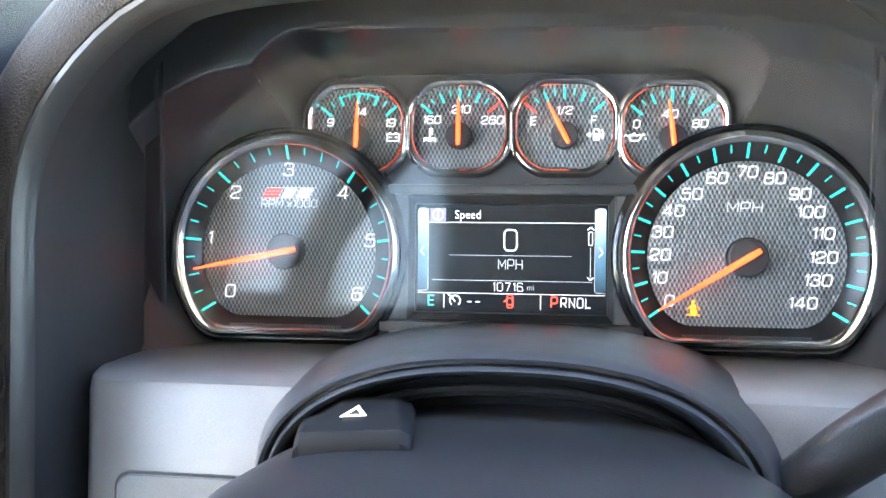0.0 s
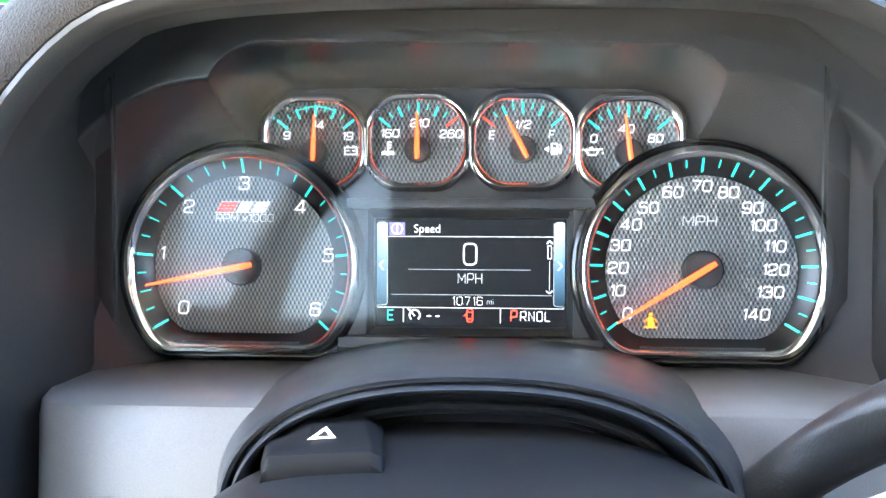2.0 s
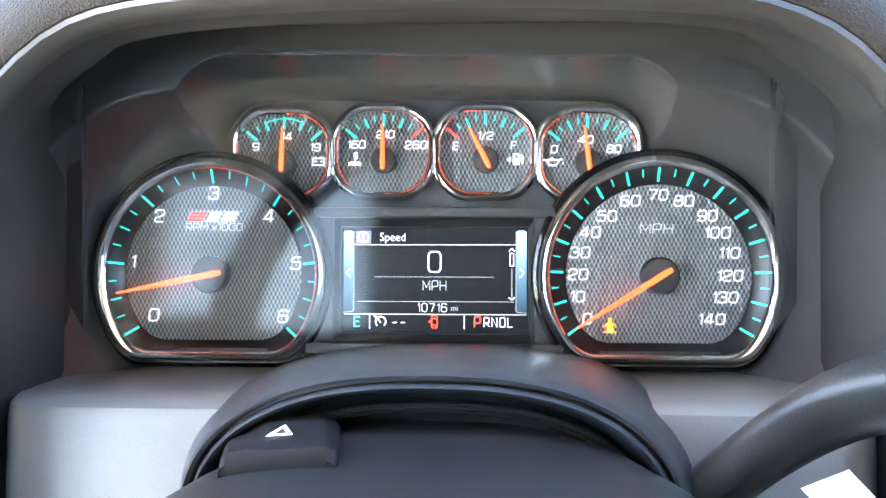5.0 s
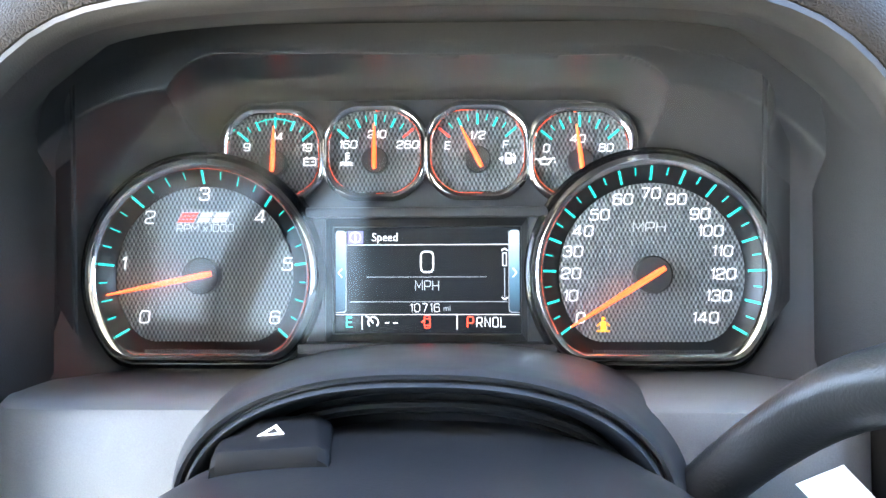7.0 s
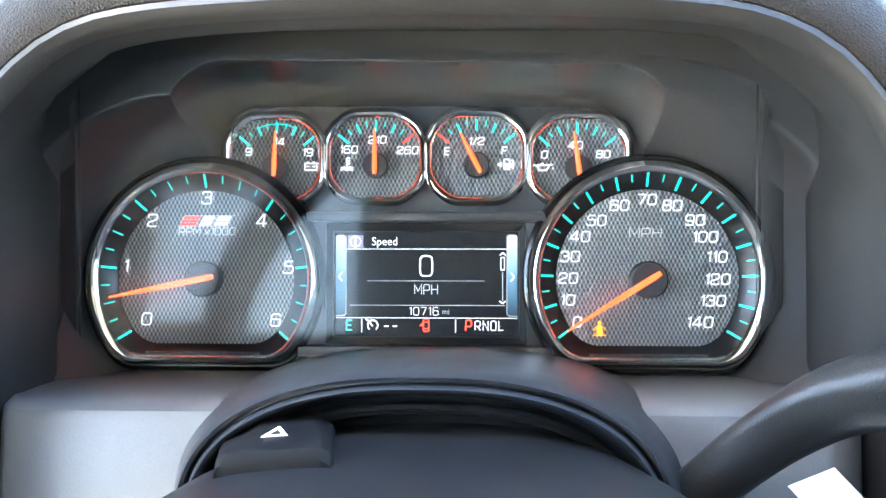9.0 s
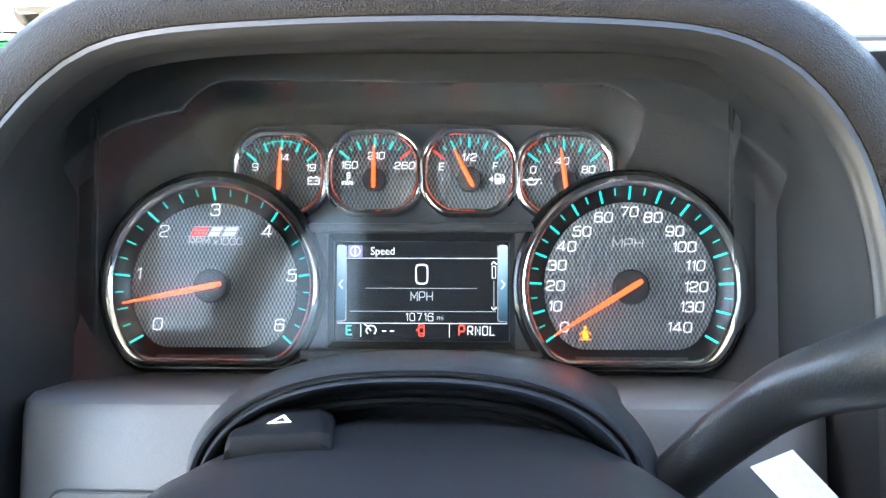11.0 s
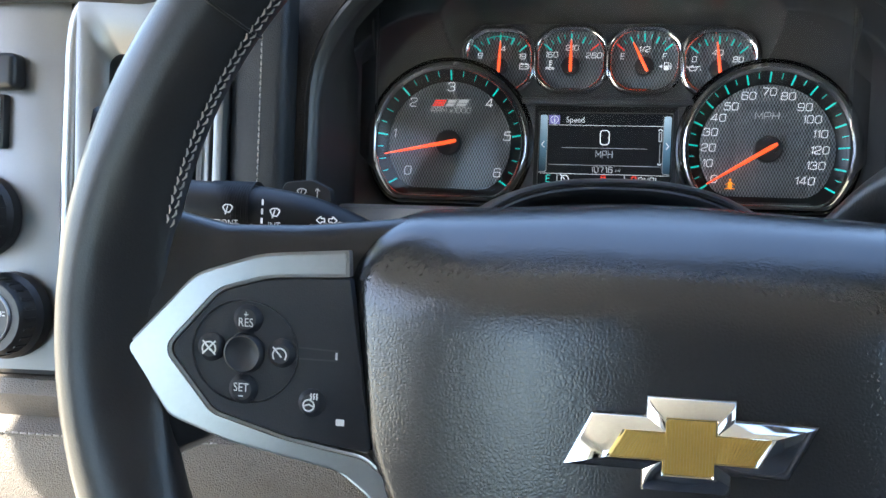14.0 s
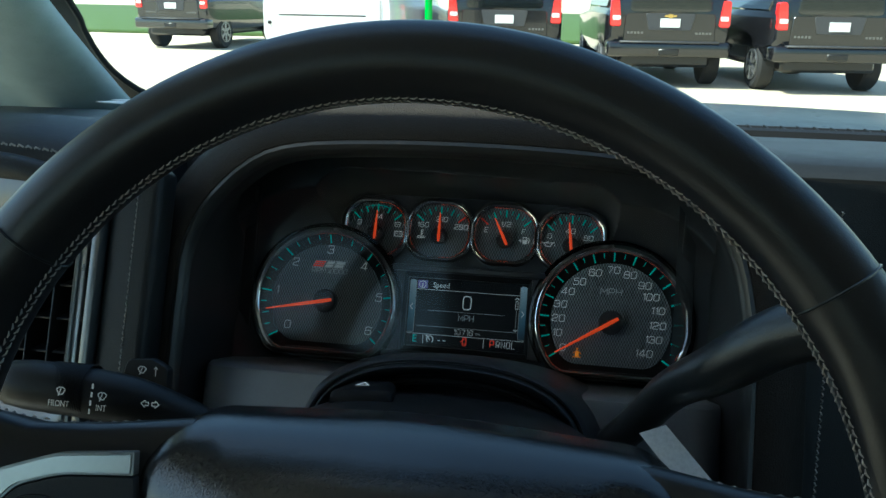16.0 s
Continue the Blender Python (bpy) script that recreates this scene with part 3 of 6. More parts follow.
# the centre display
disp = thing("display", (0, 0.006, 0), "colour driver information display showing speed zero and mileage", "display")
part("screen", box(bmesh.new(), (-0.0468, 0.004, -0.0264), (0.0468, 0.0084, 0.0264)), material("screen_glow", (0.006, 0.007, 0.010), 0.35, emit=0.05, vary=0.0, spec=0.2), disp, "dark glowing screen")
LIT = material("screen_white", (0.85, 0.88, 0.92), 0.5, emit=0.08, vary=0.0)
LIT_DIM = material("screen_grey", (0.45, 0.48, 0.52), 0.5, emit=0.07, vary=0.0)
LIT_TEAL = material("screen_teal", (0.05, 0.75, 0.65), 0.5, emit=0.09, vary=0.0)
LIT_RED = material("screen_red", (0.95, 0.06, 0.03), 0.5, emit=0.16, vary=0.0)
TAB_GLOW = bpy.data.materials.new("screen_tab_fade")     # the tabs on the display fade from pale to dark blue
TAB_GLOW.use_nodes = True
tn = TAB_GLOW.node_tree
tc, sep, ramp = (tn.nodes.new(k) for k in ("ShaderNodeTexCoord", "ShaderNodeSeparateXYZ", "ShaderNodeValToRGB"))
ramp.color_ramp.elements[0].position, ramp.color_ramp.elements[0].color = 0.0, (0.01, 0.04, 0.07, 1)
ramp.color_ramp.elements[1].position, ramp.color_ramp.elements[1].color = 1.0, (0.50, 0.66, 0.78, 1)
ramp.color_ramp.elements.new(0.45).color = (0.10, 0.22, 0.32, 1)
tn.links.new(tc.outputs["Generated"], sep.inputs[0])
tn.links.new(sep.outputs["Z"], ramp.inputs[0])
for k in ("Base Color", "Emission Color"):
    tn.links.new(ramp.outputs[0], tn.nodes["Principled BSDF"].inputs[k])
tn.nodes["Principled BSDF"].inputs["Emission Strength"].default_value = 0.045
LIT_VIOLET = material("screen_violet", (0.20, 0.17, 0.50), 0.5, emit=0.045, vary=0.0)
SY = 0.0037


def on_screen(name, mat, *texts, lines=(), label=""):
    bm = bmesh.new()
    for words, size, x, z in texts:
        text_mesh(bm, words, size, (x, SY, z), 0.92, thin=0.00004)
    for a, b, w in lines:
        bar(bm, a, b, w, SY)
    return part(name, bm, mat, disp, label, smooth=False)


on_screen("title", LIT, ("Speed", 0.0060, -0.0212, 0.0215))
def readout(name, mat, words, h, x, z, wide=1.0, weight=0.12, gap=0.3, label=""):
    return part(name, lettering(bmesh.new(), words, h, (x, SY, z), wide, 0.0, weight, gap), mat, disp, label, smooth=False)


readout("speed_readout", LIT, "0", 0.0102, 0.0, 0.0092, 0.78, 0.075)
readout("unit_readout", LIT_DIM, "MPH", 0.0048, 0.0, -0.0027, 0.78, 0.085)
readout("mileage_readout", LIT, "10716", 0.0040, -0.0012, -0.0138, 0.84, 0.075, 0.36)
on_screen("mileage_unit", LIT_DIM, ("mi", 0.0042, 0.0100, -0.0141))
readout("gear_readout", LIT, "RNDL", 0.0046, 0.0320, -0.0210, 0.72, 0.095, 0.42)
readout("gear_selected", LIT_RED, "P", 0.0052, 0.0216, -0.0209, 0.72, 0.12, label="lit red park letter")
readout("compass_readout", LIT_TEAL, "E", 0.0048, -0.0392, -0.0210, 0.85, 0.12, label="lit teal compass letter")
on_screen("rules", LIT, lines=[((-0.0405, 0.0178), (0.0415, 0.0178), 0.0003), ((-0.046, -0.0172), (0.046, -0.0172), 0.0003),
                               ((-0.0328, -0.0178), (-0.0328, -0.0246), 0.0004), ((0.0150, -0.0178), (0.0150, -0.0246), 0.0004)])
on_screen("fine_rules", LIT_DIM, lines=[((-0.0305, 0.0016), (0.0298, 0.0016), 0.00025), ((-0.0388, -0.0108), (0.0398, -0.0108), 0.00025),
                                        ((0.0388, 0.0060), (0.0388, -0.0085), 0.0003)])
for s in (-1, 1):
    bm = bmesh.new()
    o = rounded([(s * 0.0462, 0.0250), (s * 0.0462, -0.0160), (s * 0.0412, -0.0160), (s * 0.0412, 0.0250)][:: s], 0.0014, 3)
    bm.faces.new([bm.verts.new((x, SY + 0.0001, z)) for x, z in o])
    tab = part("side_tab", bm, TAB_GLOW, disp, "pale blue glowing page tab", smooth=False)
    mark("tab_outline", tab, LIT_DIM, lambda bm: strokes(bm, SY - 0.0001, 0.0003, [(s * 0.0409, 0.0246), (s * 0.0409, -0.0150), (s * 0.0417, -0.0160), (s * 0.0462, -0.0163)]))
    mark("tab_arrow", tab, LIT, lambda bm: strokes(bm, SY - 0.0002, 0.0006, [(s * 0.0428, 0.0060), (s * 0.0448, 0.0037), (s * 0.0428, 0.0014)]))
for a, b in ((0.0145, 0.0160), (-0.0085, -0.0098)):
    mark("scroll_arrow", disp, LIT, lambda bm: strokes(bm, SY - 0.0002, 0.0006, [(0.0373, a), (0.0388, b), (0.0403, a)]))
mark("scroll_bar", disp, LIT, lambda bm: strokes(bm, SY - 0.0002, 0.0004, [(0.0379, 0.0072), (0.0379, 0.0135), (0.0397, 0.0135), (0.0397, 0.0072), (0.0379, 0.0072)]))
bm = bmesh.new()
bm.faces.new([bm.verts.new((x, SY, z)) for x, z in ((-0.0400, 0.0184), (-0.0322, 0.0184), (-0.0322, 0.0248), (-0.0400, 0.0248))])
part("page_icon", bm, LIT_VIOLET, disp, "violet page icon", smooth=False)
bm = bmesh.new()
text_mesh(bm, "i", 0.0062, (-0.0361, SY - 0.0002, 0.0215), 1.2)
strokes(bm, SY - 0.0002, 0.0004, [polar(-0.0361, 0.0216, 0.0027, a) for a in range(0, 361, 24)])
part("page_symbol", bm, LIT, disp, smooth=False)
bm = bmesh.new()
strokes(bm, SY, 0.0007, [polar(-0.0272, -0.0210, 0.0026, a) for a in range(-50, 231, 20)], [(-0.0272, -0.0215), (-0.0288, -0.0193)], [(-0.0308, -0.0178), (-0.0290, -0.0190)])
strokes(bm, SY, 0.0006, [(-0.0212, -0.0214), (-0.0190, -0.0214)], [(-0.0170, -0.0214), (-0.0148, -0.0214)])
part("cruise_icon", bm, LIT, disp, smooth=False)
bm = bmesh.new()
o = rounded([(-0.0014, -0.0240), (0.0014, -0.0240), (0.0014, -0.0178), (-0.0014, -0.0178)], 0.0008, 3)
strokes(bm, SY, 0.0005, o + o[:1], [(-0.0014, -0.0193), (0.0014, -0.0193)], [(-0.0014, -0.0226), (0.0014, -0.0226)])
strokes(bm, SY, 0.0007, [(-0.0014, -0.0200), (-0.0030, -0.0212)])
part("door_ajar_icon", bm, LIT_RED, disp, "lit red open-door icon", smooth=False)
# frame round the display and the side cheeks
bm = bmesh.new()
o0 = [(-0.0470, -0.0268), (0.0470, -0.0268), (0.0470, 0.0268), (-0.0470, 0.0268)]
o1 = [(-0.0498, -0.0300), (0.0498, -0.0300), (0.0498, 0.0305), (-0.0498, 0.0305)]
loft(bm, [flat(o0, 0.006), flat(o0, -0.0005), flat(o1, -0.0030), flat(o1, 0.006)])
part("frame", tidy(bm), PLASTIC, disp, "matt dark plastic display frame", smooth=False)
for s in (-1, 1):
    bm = bmesh.new()
    o = [(s * 0.0500, -0.0305), (s * 0.0640, -0.0305), (s * 0.0560, -0.0150), (s * 0.0540, 0.0), (s * 0.0560, 0.0200), (s * 0.0600, 0.0310), (s * 0.0500, 0.0310)]
    part("cheek", plate(bm, o, -0.0040, 0.006, 0.0006), PLASTIC_GREY, disp, "grey plastic cheek beside the screen", smooth=False)

# moulded mask: bowls round the two large dials, a cove with a shelf over the small gauges, a fillet down to the ledge
def soft_max(a, b, k):
    return 0.5 * (a + b + math.sqrt((a - b) ** 2 + k * k))


def mask_depth(x, z):
    front = -0.046
    front -= 0.040 * math.exp(-max(z + 0.0455, 0.0) / 0.007)
    bowls = [0.004 - 2.1 * max(math.hypot(x - cx, z - 0.0025) - 0.0605, -0.002) for cx in (-0.1120, 0.1103)]
    hx, hz, r = 0.1065, 0.0300, 0.019
    tilt = 0.0615 - 0.018 * x
    dx, dz = abs(x + 0.001) - hx + r, abs(z - tilt) - hz + r
    d = math.hypot(max(dx, 0.0), max(dz, 0.0)) + min(max(dx, dz), 0.0) - r
    cove = 0.012 - 6.0 * max(d, -0.001)
    window = 0.010 - 8.0 * max(abs(x) - 0.064, z - 0.036, -0.001)
    y = front
    for c in (*bowls, cove, window):
        y = soft_max(y, c, 0.0012)
    return min(max(y, -0.075), 0.014)


bm = bmesh.new()
NX, NZ = 460, 210
grid = [[bm.verts.new((x, mask_depth(x, z), z)) for x in np.linspace(-0.1805, 0.1865, NX)] for z in np.linspace(-0.0455, 0.1180, NZ)]
for a, b in zip(grid, grid[1:]):
    for i in range(NX - 1):
        bm.faces.new((a[i], a[i + 1], b[i + 1], b[i]))
structure("cluster_mask", bm, MASK, "dark moulded plastic mask with bowls round the gauges", "panel")
bm = bmesh.new()
top = rounded([(-0.108, 0.060), (-0.104, 0.082), (-0.075, 0.0905), (0.075, 0.0905), (0.104, 0.082), (0.108, 0.060), (0.060, 0.034), (-0.060, 0.034)],
              [0.01, 0.016, 0.016, 0.016, 0.016, 0.01, 0.006, 0.006])
plate(bm, top, 0.0006, 0.009, 0.001)
structure("gauge_panel", bm, PLASTIC_GREY, "dark grey panel round the four small gauges", "panel", base=SET_BACK)
bm = bmesh.new()
box(bm, (-0.0600, -0.0052, 0.0312), (0.0600, 0.0034, 0.0362), 0.0012)
box(bm, (-0.0640, -0.0052, -0.0362), (0.0640, 0.0034, -0.0310), 0.0012)
structure("display_trim", bm, PLASTIC_GREY, "grey plastic bars above and below the display", "trim")
bm = bmesh.new()
columns = [-0.1700, -0.1640, -0.1590, -0.1568, -0.1558, -0.1550, -0.1544, -0.1538, -0.1530, -0.148, -0.140, -0.110, 0.0, 0.106, 0.135, 0.143, 0.1470, 0.1478, 0.1484, 0.1490, 0.1498, 0.1510, 0.1540, 0.1590, 0.1650]
rows = []
for x in columns:
    back = 0.0
    for edge, way in ((-0.1560, -1), (0.1500, 1)):
        run = (x - edge) * way
        back += 0.9 * max(run, 0.0) + 0.0010 * math.exp(-(run / 0.0012) ** 2) * (run <= 0)
    top = float(np.interp(x, [-0.170, -0.156, -0.140, -0.110, 0.0, 0.106, 0.135, 0.150, 0.165], [0.070, 0.088, 0.0975, 0.1035, 0.1060, 0.1020, 0.0965, 0.088, 0.070]))
    low = -0.034 + 0.9 * max(abs(x + 0.003) - 0.140, 0.0)
    rows.append([(x, -0.0490 - 0.04 * (z - 0.03) + back, z) for z in np.linspace(low, top, 8)])
loft(bm, rows, closed=False)
lens = structure("cluster_lens", bm, LENS, "clear plastic cover over the gauges", "cover")
lens.visible_shadow = False


# ---- dash round the cluster ----
def smooth_path(points, n=8):
    """A soft curve through points (Catmull-Rom)."""
    p = [Vector(q) for q in points]
    p = [2 * p[0] - p[1]] + p + [2 * p[-1] - p[-2]]
    out = []
    for a, b, c, d in zip(p, p[1:], p[2:], p[3:]):
        for k in range(n):
            t = k / n
            out.append(0.5 * (2 * b + (c - a) * t + (2 * a - 5 * b + 4 * c - d) * t * t + (3 * b - a - 3 * c + d) * t ** 3))
    return out + [p[-2]]


def hoop(l, t, r, c, z0=-0.16, soft=0.035):
    """The open outline of the binnacle: up the left side, across the top and down the right side."""
    pts = [(-l, z0), (-l, t - c[0]), (-l + c[1], t), (r - c[3], t - 0.002), (r, t - c[2]), (r, z0)]
    return rounded(pts, [0, soft, soft, soft, soft, 0], 8)


def even(points, n=72):
    """The same open outline with evenly spaced points."""
    p = [Vector(q) for q in points]
    run = np.cumsum([0.0] + [(b - a).length for a, b in zip(p, p[1:])])
    return [(float(np.interp(d, run, [q[0] for q in p])), float(np.interp(d, run, [q[1] for q in p]))) for d in np.linspace(0, run[-1], n)]


LIP_LINE = [(-0.1745, -0.16), (-0.1745, -0.02), (-0.1735, 0.024), (-0.166, 0.049), (-0.150, 0.0715), (-0.128, 0.0895), (-0.100, 0.0975), (-0.050, 0.1010), (0.005, 0.1020),
            (0.060, 0.1010), (0.112, 0.0975), (0.138, 0.0900), (0.156, 0.0775), (0.171, 0.0570), (0.181, 0.027), (0.1855, -0.02), (0.1855, -0.16)]



def arch(d):
    """The rounded arch of the hood's edge, grown outwards by d."""
    p = [Vector((q.x, q.y)) for q in smooth_path([(x, z, 0) for x, z in LIP_LINE], 6)]
    out = []
    for k, q in enumerate(p):
        t = (p[min(k + 1, len(p) - 1)] - p[max(k - 1, 0)]).normalized()
        out.append((q.x - t.y * d, q.y + t.x * d))
    return even(out)


deep = even(hoop(0.1740, 0.1165, 0.1770, (0.030, 0.040, 0.030, 0.040)))
mid = even(hoop(0.1725, 0.1140, 0.1795, (0.040, 0.052, 0.044, 0.054)))
bm = bmesh.new()
loft(bm, [flat(deep, -0.030), flat(deep, -0.046), flat(mid, -0.062), flat(arch(0.0012), -0.095), flat(arch(0.0), -0.110), flat(arch(0.0), -0.114)], closed=False)
structure("binnacle_hood", tidy(bm), HOOD, "dark moulded plastic hood round the instrument cluster", "hood")
bm = bmesh.new()
sect = [(0.0, -0.110), (0.0005, -0.116), (0.002, -0.1205), (0.0045, -0.1225), (0.007, -0.1215), (0.009, -0.118), (0.0095, -0.108)]
loft(bm, [flat(arch(d), y) for d, y in sect], closed=False)
structure("hood_lip", tidy(bm), LIP, "satin rounded lip round the instrument hood", "trim")
# grained cowl that wraps over the hood
bm = bmesh.new()
loft(bm, [flat(arch(d), y) for d, y in ((0.0060, -0.1195), (0.0078, -0.1216), (0.012, -0.1222), (0.020, -0.1195), (0.031, -0.1130), (0.040, -0.102), (0.045, -0.086), (0.047, -0.06), (0.047, 0.06))], closed=False)
structure("cowl", tidy(bm), COWL, "grained dark leather-look cowl over the instrument hood", "cowl")

# ledge under the dials, knee panel and the arch over the column
def ell(cx, cz, w, h, n=2.0, count=40, a0=0, a1=180):
    out = []
    for a in np.linspace(radians(a0), radians(a1), count):
        c, s = math.cos(a), math.sin(a)
        out.append((cx + w * math.copysign(abs(c) ** (2 / n), c), cz + h * math.copysign(abs(s) ** (2 / n), s)))
    return out


bm = bmesh.new()
for x0, x1 in ((-0.176, 0.186),):
    sec = [(0.006, -0.0450), (-0.070, -0.0462), (-0.088, -0.0468), (-0.0935, -0.0492), (-0.0955, -0.055), (-0.0965, -0.10), (-0.098, -0.25)]
    rows = []
    for x, pull in ((-0.1765, 0.03), (-0.170, 0.012), (-0.163, 0.003), (-0.156, 0.0), (0.160, 0.0), (0.170, 0.004), (0.179, 0.015), (0.1865, 0.035)):
        rows.append([(x, y + pull * (1 if y < -0.06 else 0), z) for y, z in sec])
    loft(bm, rows, closed=False)
structure("knee_panel", tidy(bm), KNEE, "satin dark grey knee panel below the dials", "panel")
# small lid in the knee panel
lid = thing("lid", (-0.110, -0.099, -0.10), "flush rounded grey plastic lid in the knee panel", "lid")
o = rounded([(-0.150, -0.150), (-0.075, -0.150), (-0.075, -0.0855), (-0.150, -0.0855)], 0.006)
part("seam", plate(bmesh.new(), rounded([(-0.151, -0.151), (-0.074, -0.151), (-0.074, -0.0845), (-0.151, -0.0845)], 0.0065), -0.0972, -0.094), FACE_DARK, lid, smooth=False)
part("cover_plate", plate(bmesh.new(), o, -0.0982, -0.095, 0.0008), KNEE, lid, smooth=False)

AX = 0.0070
brow = lambda w, h, y: flat(ell(AX, -0.085, w - 0.003, h, 2.4, 56, -14, 194), y)
bm = bmesh.new()
loft(bm, [brow(w, h, y) for w, h, y in ((0.1190, 0.0545, -0.008), (0.1150, 0.0562, -0.045), (0.1065, 0.0574, -0.085), (0.0985, 0.0572, -0.108), (0.0950, 0.0563, -0.1185), (0.0934, 0.0552, -0.1235), (0.0922, 0.0540, -0.1255),
                                        (0.0910, 0.0528, -0.1245), (0.0905, 0.0523, -0.1195), (0.0896, 0.0514, -0.1195), (0.0892, 0.0510, -0.1250), (0.0880, 0.0498, -0.1265), (0.0868, 0.0486, -0.1250),
                                        (0.0852, 0.0470, -0.108), (0.0825, 0.0443, -0.1005), (0.0810, 0.0430, -0.095))], closed=False)
structure("column_arch", tidy(bm), ARCH, "dark moulded arch over the steering column", "arch")
# shade of the gap round the column, drawn as a black plate over the knee panel
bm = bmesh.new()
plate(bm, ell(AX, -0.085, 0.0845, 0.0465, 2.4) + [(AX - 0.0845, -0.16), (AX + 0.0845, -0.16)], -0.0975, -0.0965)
structure("column_gap_plate", bm, FLOCK, "black plate standing in for the shaded gap inside the column arch", "panel", smooth=False)
bm = bmesh.new()
tube(bm, [(x, -0.1040, z) for x, z in ell(AX, -0.085, 0.0775, 0.0395, 2.4)], 0.0022, 8)
structure("recess_ridge", bm, PLASTIC, "thin moulded ridge inside the column arch", "trim")
# column shroud
bm = bmesh.new()
SX = 0.0100
shroud = lambda w, h, n, y, d=0.0: flat(ell(SX + d, -0.130, w, h, n, a1=360, count=80), y)
loft(bm, [shroud(0.080, 0.0780, 3.0, -0.097), shroud(0.095, 0.0785, 3.2, -0.115), shroud(0.1040, 0.0765, 3.4, -0.138), shroud(0.1090, 0.0735, 3.6, -0.158),
          shroud(0.1080, 0.0690, 3.4, -0.205), shroud(0.095, 0.062, 2.8, -0.245), shroud(0.060, 0.045, 2.2, -0.262)], cap0=True, cap1=True)
column = thing("steering_column", (SX, -0.18, -0.125), "black plastic steering column shroud", "steering column")
part("shroud", tidy(bm), PLASTIC, column)
# hazard switch on the shroud: a sloped top with a bevelled front edge
BACK = rounded([(-0.0700, -0.0660), (-0.0672, -0.0560), (-0.0520, -0.0474), (-0.0320, -0.0462), (-0.0255, -0.0490), (-0.0255, -0.0660)], [0.002, 0.006, 0.008, 0.008, 0.004, 0.002])
FRONT = rounded([(-0.0590, -0.0640), (-0.0580, -0.0519), (-0.0430, -0.0508), (-0.0240, -0.0495), (-0.0200, -0.0515), (-0.0198, -0.0640)], [0.002, 0.003, 0.02, 0.003, 0.003, 0.002])
slide = lambda k, y, dz=0.0: [(a[0] + (b[0] - a[0]) * k, y, a[1] + (b[1] - a[1]) * k + dz) for a, b in zip(BACK, FRONT)]
hz = part("hazard_switch", tidy(loft(bmesh.new(), [slide(0, -0.108, -0.006), slide(0, -0.1155, -0.0012), slide(0.05, -0.1185), slide(0.5, -0.135, 0.0002), slide(1, -0.1515), slide(1, -0.1535, -0.0008), slide(1, -0.1555, -0.0044), slide(1, -0.1550, -0.008)], cap0=True, cap1=True)), FLOCK, column, "raised black hazard switch")
tri = [Vector(p) for p in [(-0.0461, -0.1443, -0.0491), (-0.0372, -0.1419, -0.0488), (-0.0427, -0.1308, -0.0476)]]
mid3 = sum(tri, Vector()) / 3
bm = bmesh.new()
for a, b in zip(tri, tri[1:] + tri[:1]):
    bm.faces.new([bm.verts.new(p) for p in (a, b, mid3 + (b - mid3) * 0.5, mid3 + (a - mid3) * 0.5)])
part("warning_triangle", bm, WHITE_INK, hz, "white triangle mark", smooth=False)

# ---- steering wheel ----
WC, WR = Vector((0.017, -0.329, -0.100)), 0.1965
wheel = thing("steering_wheel", tuple(WC), "black leather steering wheel with cross-stitching and silver spoke trim", "steering wheel")


def swell(deg):
    """How far the rim thickens towards the two side spokes, 0 to 1."""
    a = (deg + 180) % 360 - 180
    side = min(abs(abs(a) - 180), abs(a))
    return math.exp(-(side / 36) ** 2)


def on_rim(deg, r=0.0, phi=0.0):
    """A place on the rim's skin: deg round the wheel, phi round its section (0 outwards, 90 towards the driver, 180 inwards)."""
    d = Vector((math.cos(radians(deg)), 0, math.sin(radians(deg))))
    return WC + d * (WR + 0.0016 * swell(deg) + r * math.cos(radians(phi))) + Vector((0, -1, 0)) * (r * 1.06 * math.sin(radians(phi)))


def rim_radius(deg):
    return 0.0163 + 0.0034 * swell(deg)


bm = bmesh.new()
rings = []
for k in range(144):
    deg = k * 2.5
    row = []
    for j in range(20):
        p = on_rim(deg, rim_radius(deg), j * 18)
        a = (deg + 180) % 360 - 180
        side = min(abs(abs(a) - 180), abs(a))
        flat_in = 0.9 * math.exp(-(side / 20) ** 2) * (1 - math.cos(radians(j * 18))) / 2
        if p.y < WC.y:
            p.y = WC.y + (p.y - WC.y) * (1 - flat_in)
        row.append(tuple(p))
    rings.append(row)
loft(bm, rings + [rings[0]])
rim = part("rim", tidy(bm), RIM_LEATHER, wheel, "smooth black leather-wrapped rim")
for deg in (36, 144.5, 232, 308):
    bm = bmesh.new()
    tube(bm, [on_rim(deg, rim_radius(deg) + 0.0002, p) for p in range(0, 360, 20)], 0.0006, 6, closed=True)
    part("seam", bm, FACE_DARK, rim, "thin sewn seam")
bm = bmesh.new()
for k in range(140):
    a = 11.0 + k * 1.125
    rr = rim_radius(a) + 0.0003
    for p0, p1, a0, a1 in ((163.5, 166.5, 0.0, 0.98), (177, 173, 0.50, 1.48)):
        q = [on_rim(a + a0 + (a1 - a0) * f, rr + 0.0006 * math.sin(math.pi * f), p0 + (p1 - p0) * f) for f in (0, 0.5, 1)]
        tube(bm, q, [0.00022, 0.0005, 0.00022], 5)
part("stitching", bm, STITCH, rim, "grey cross-stitched thread")

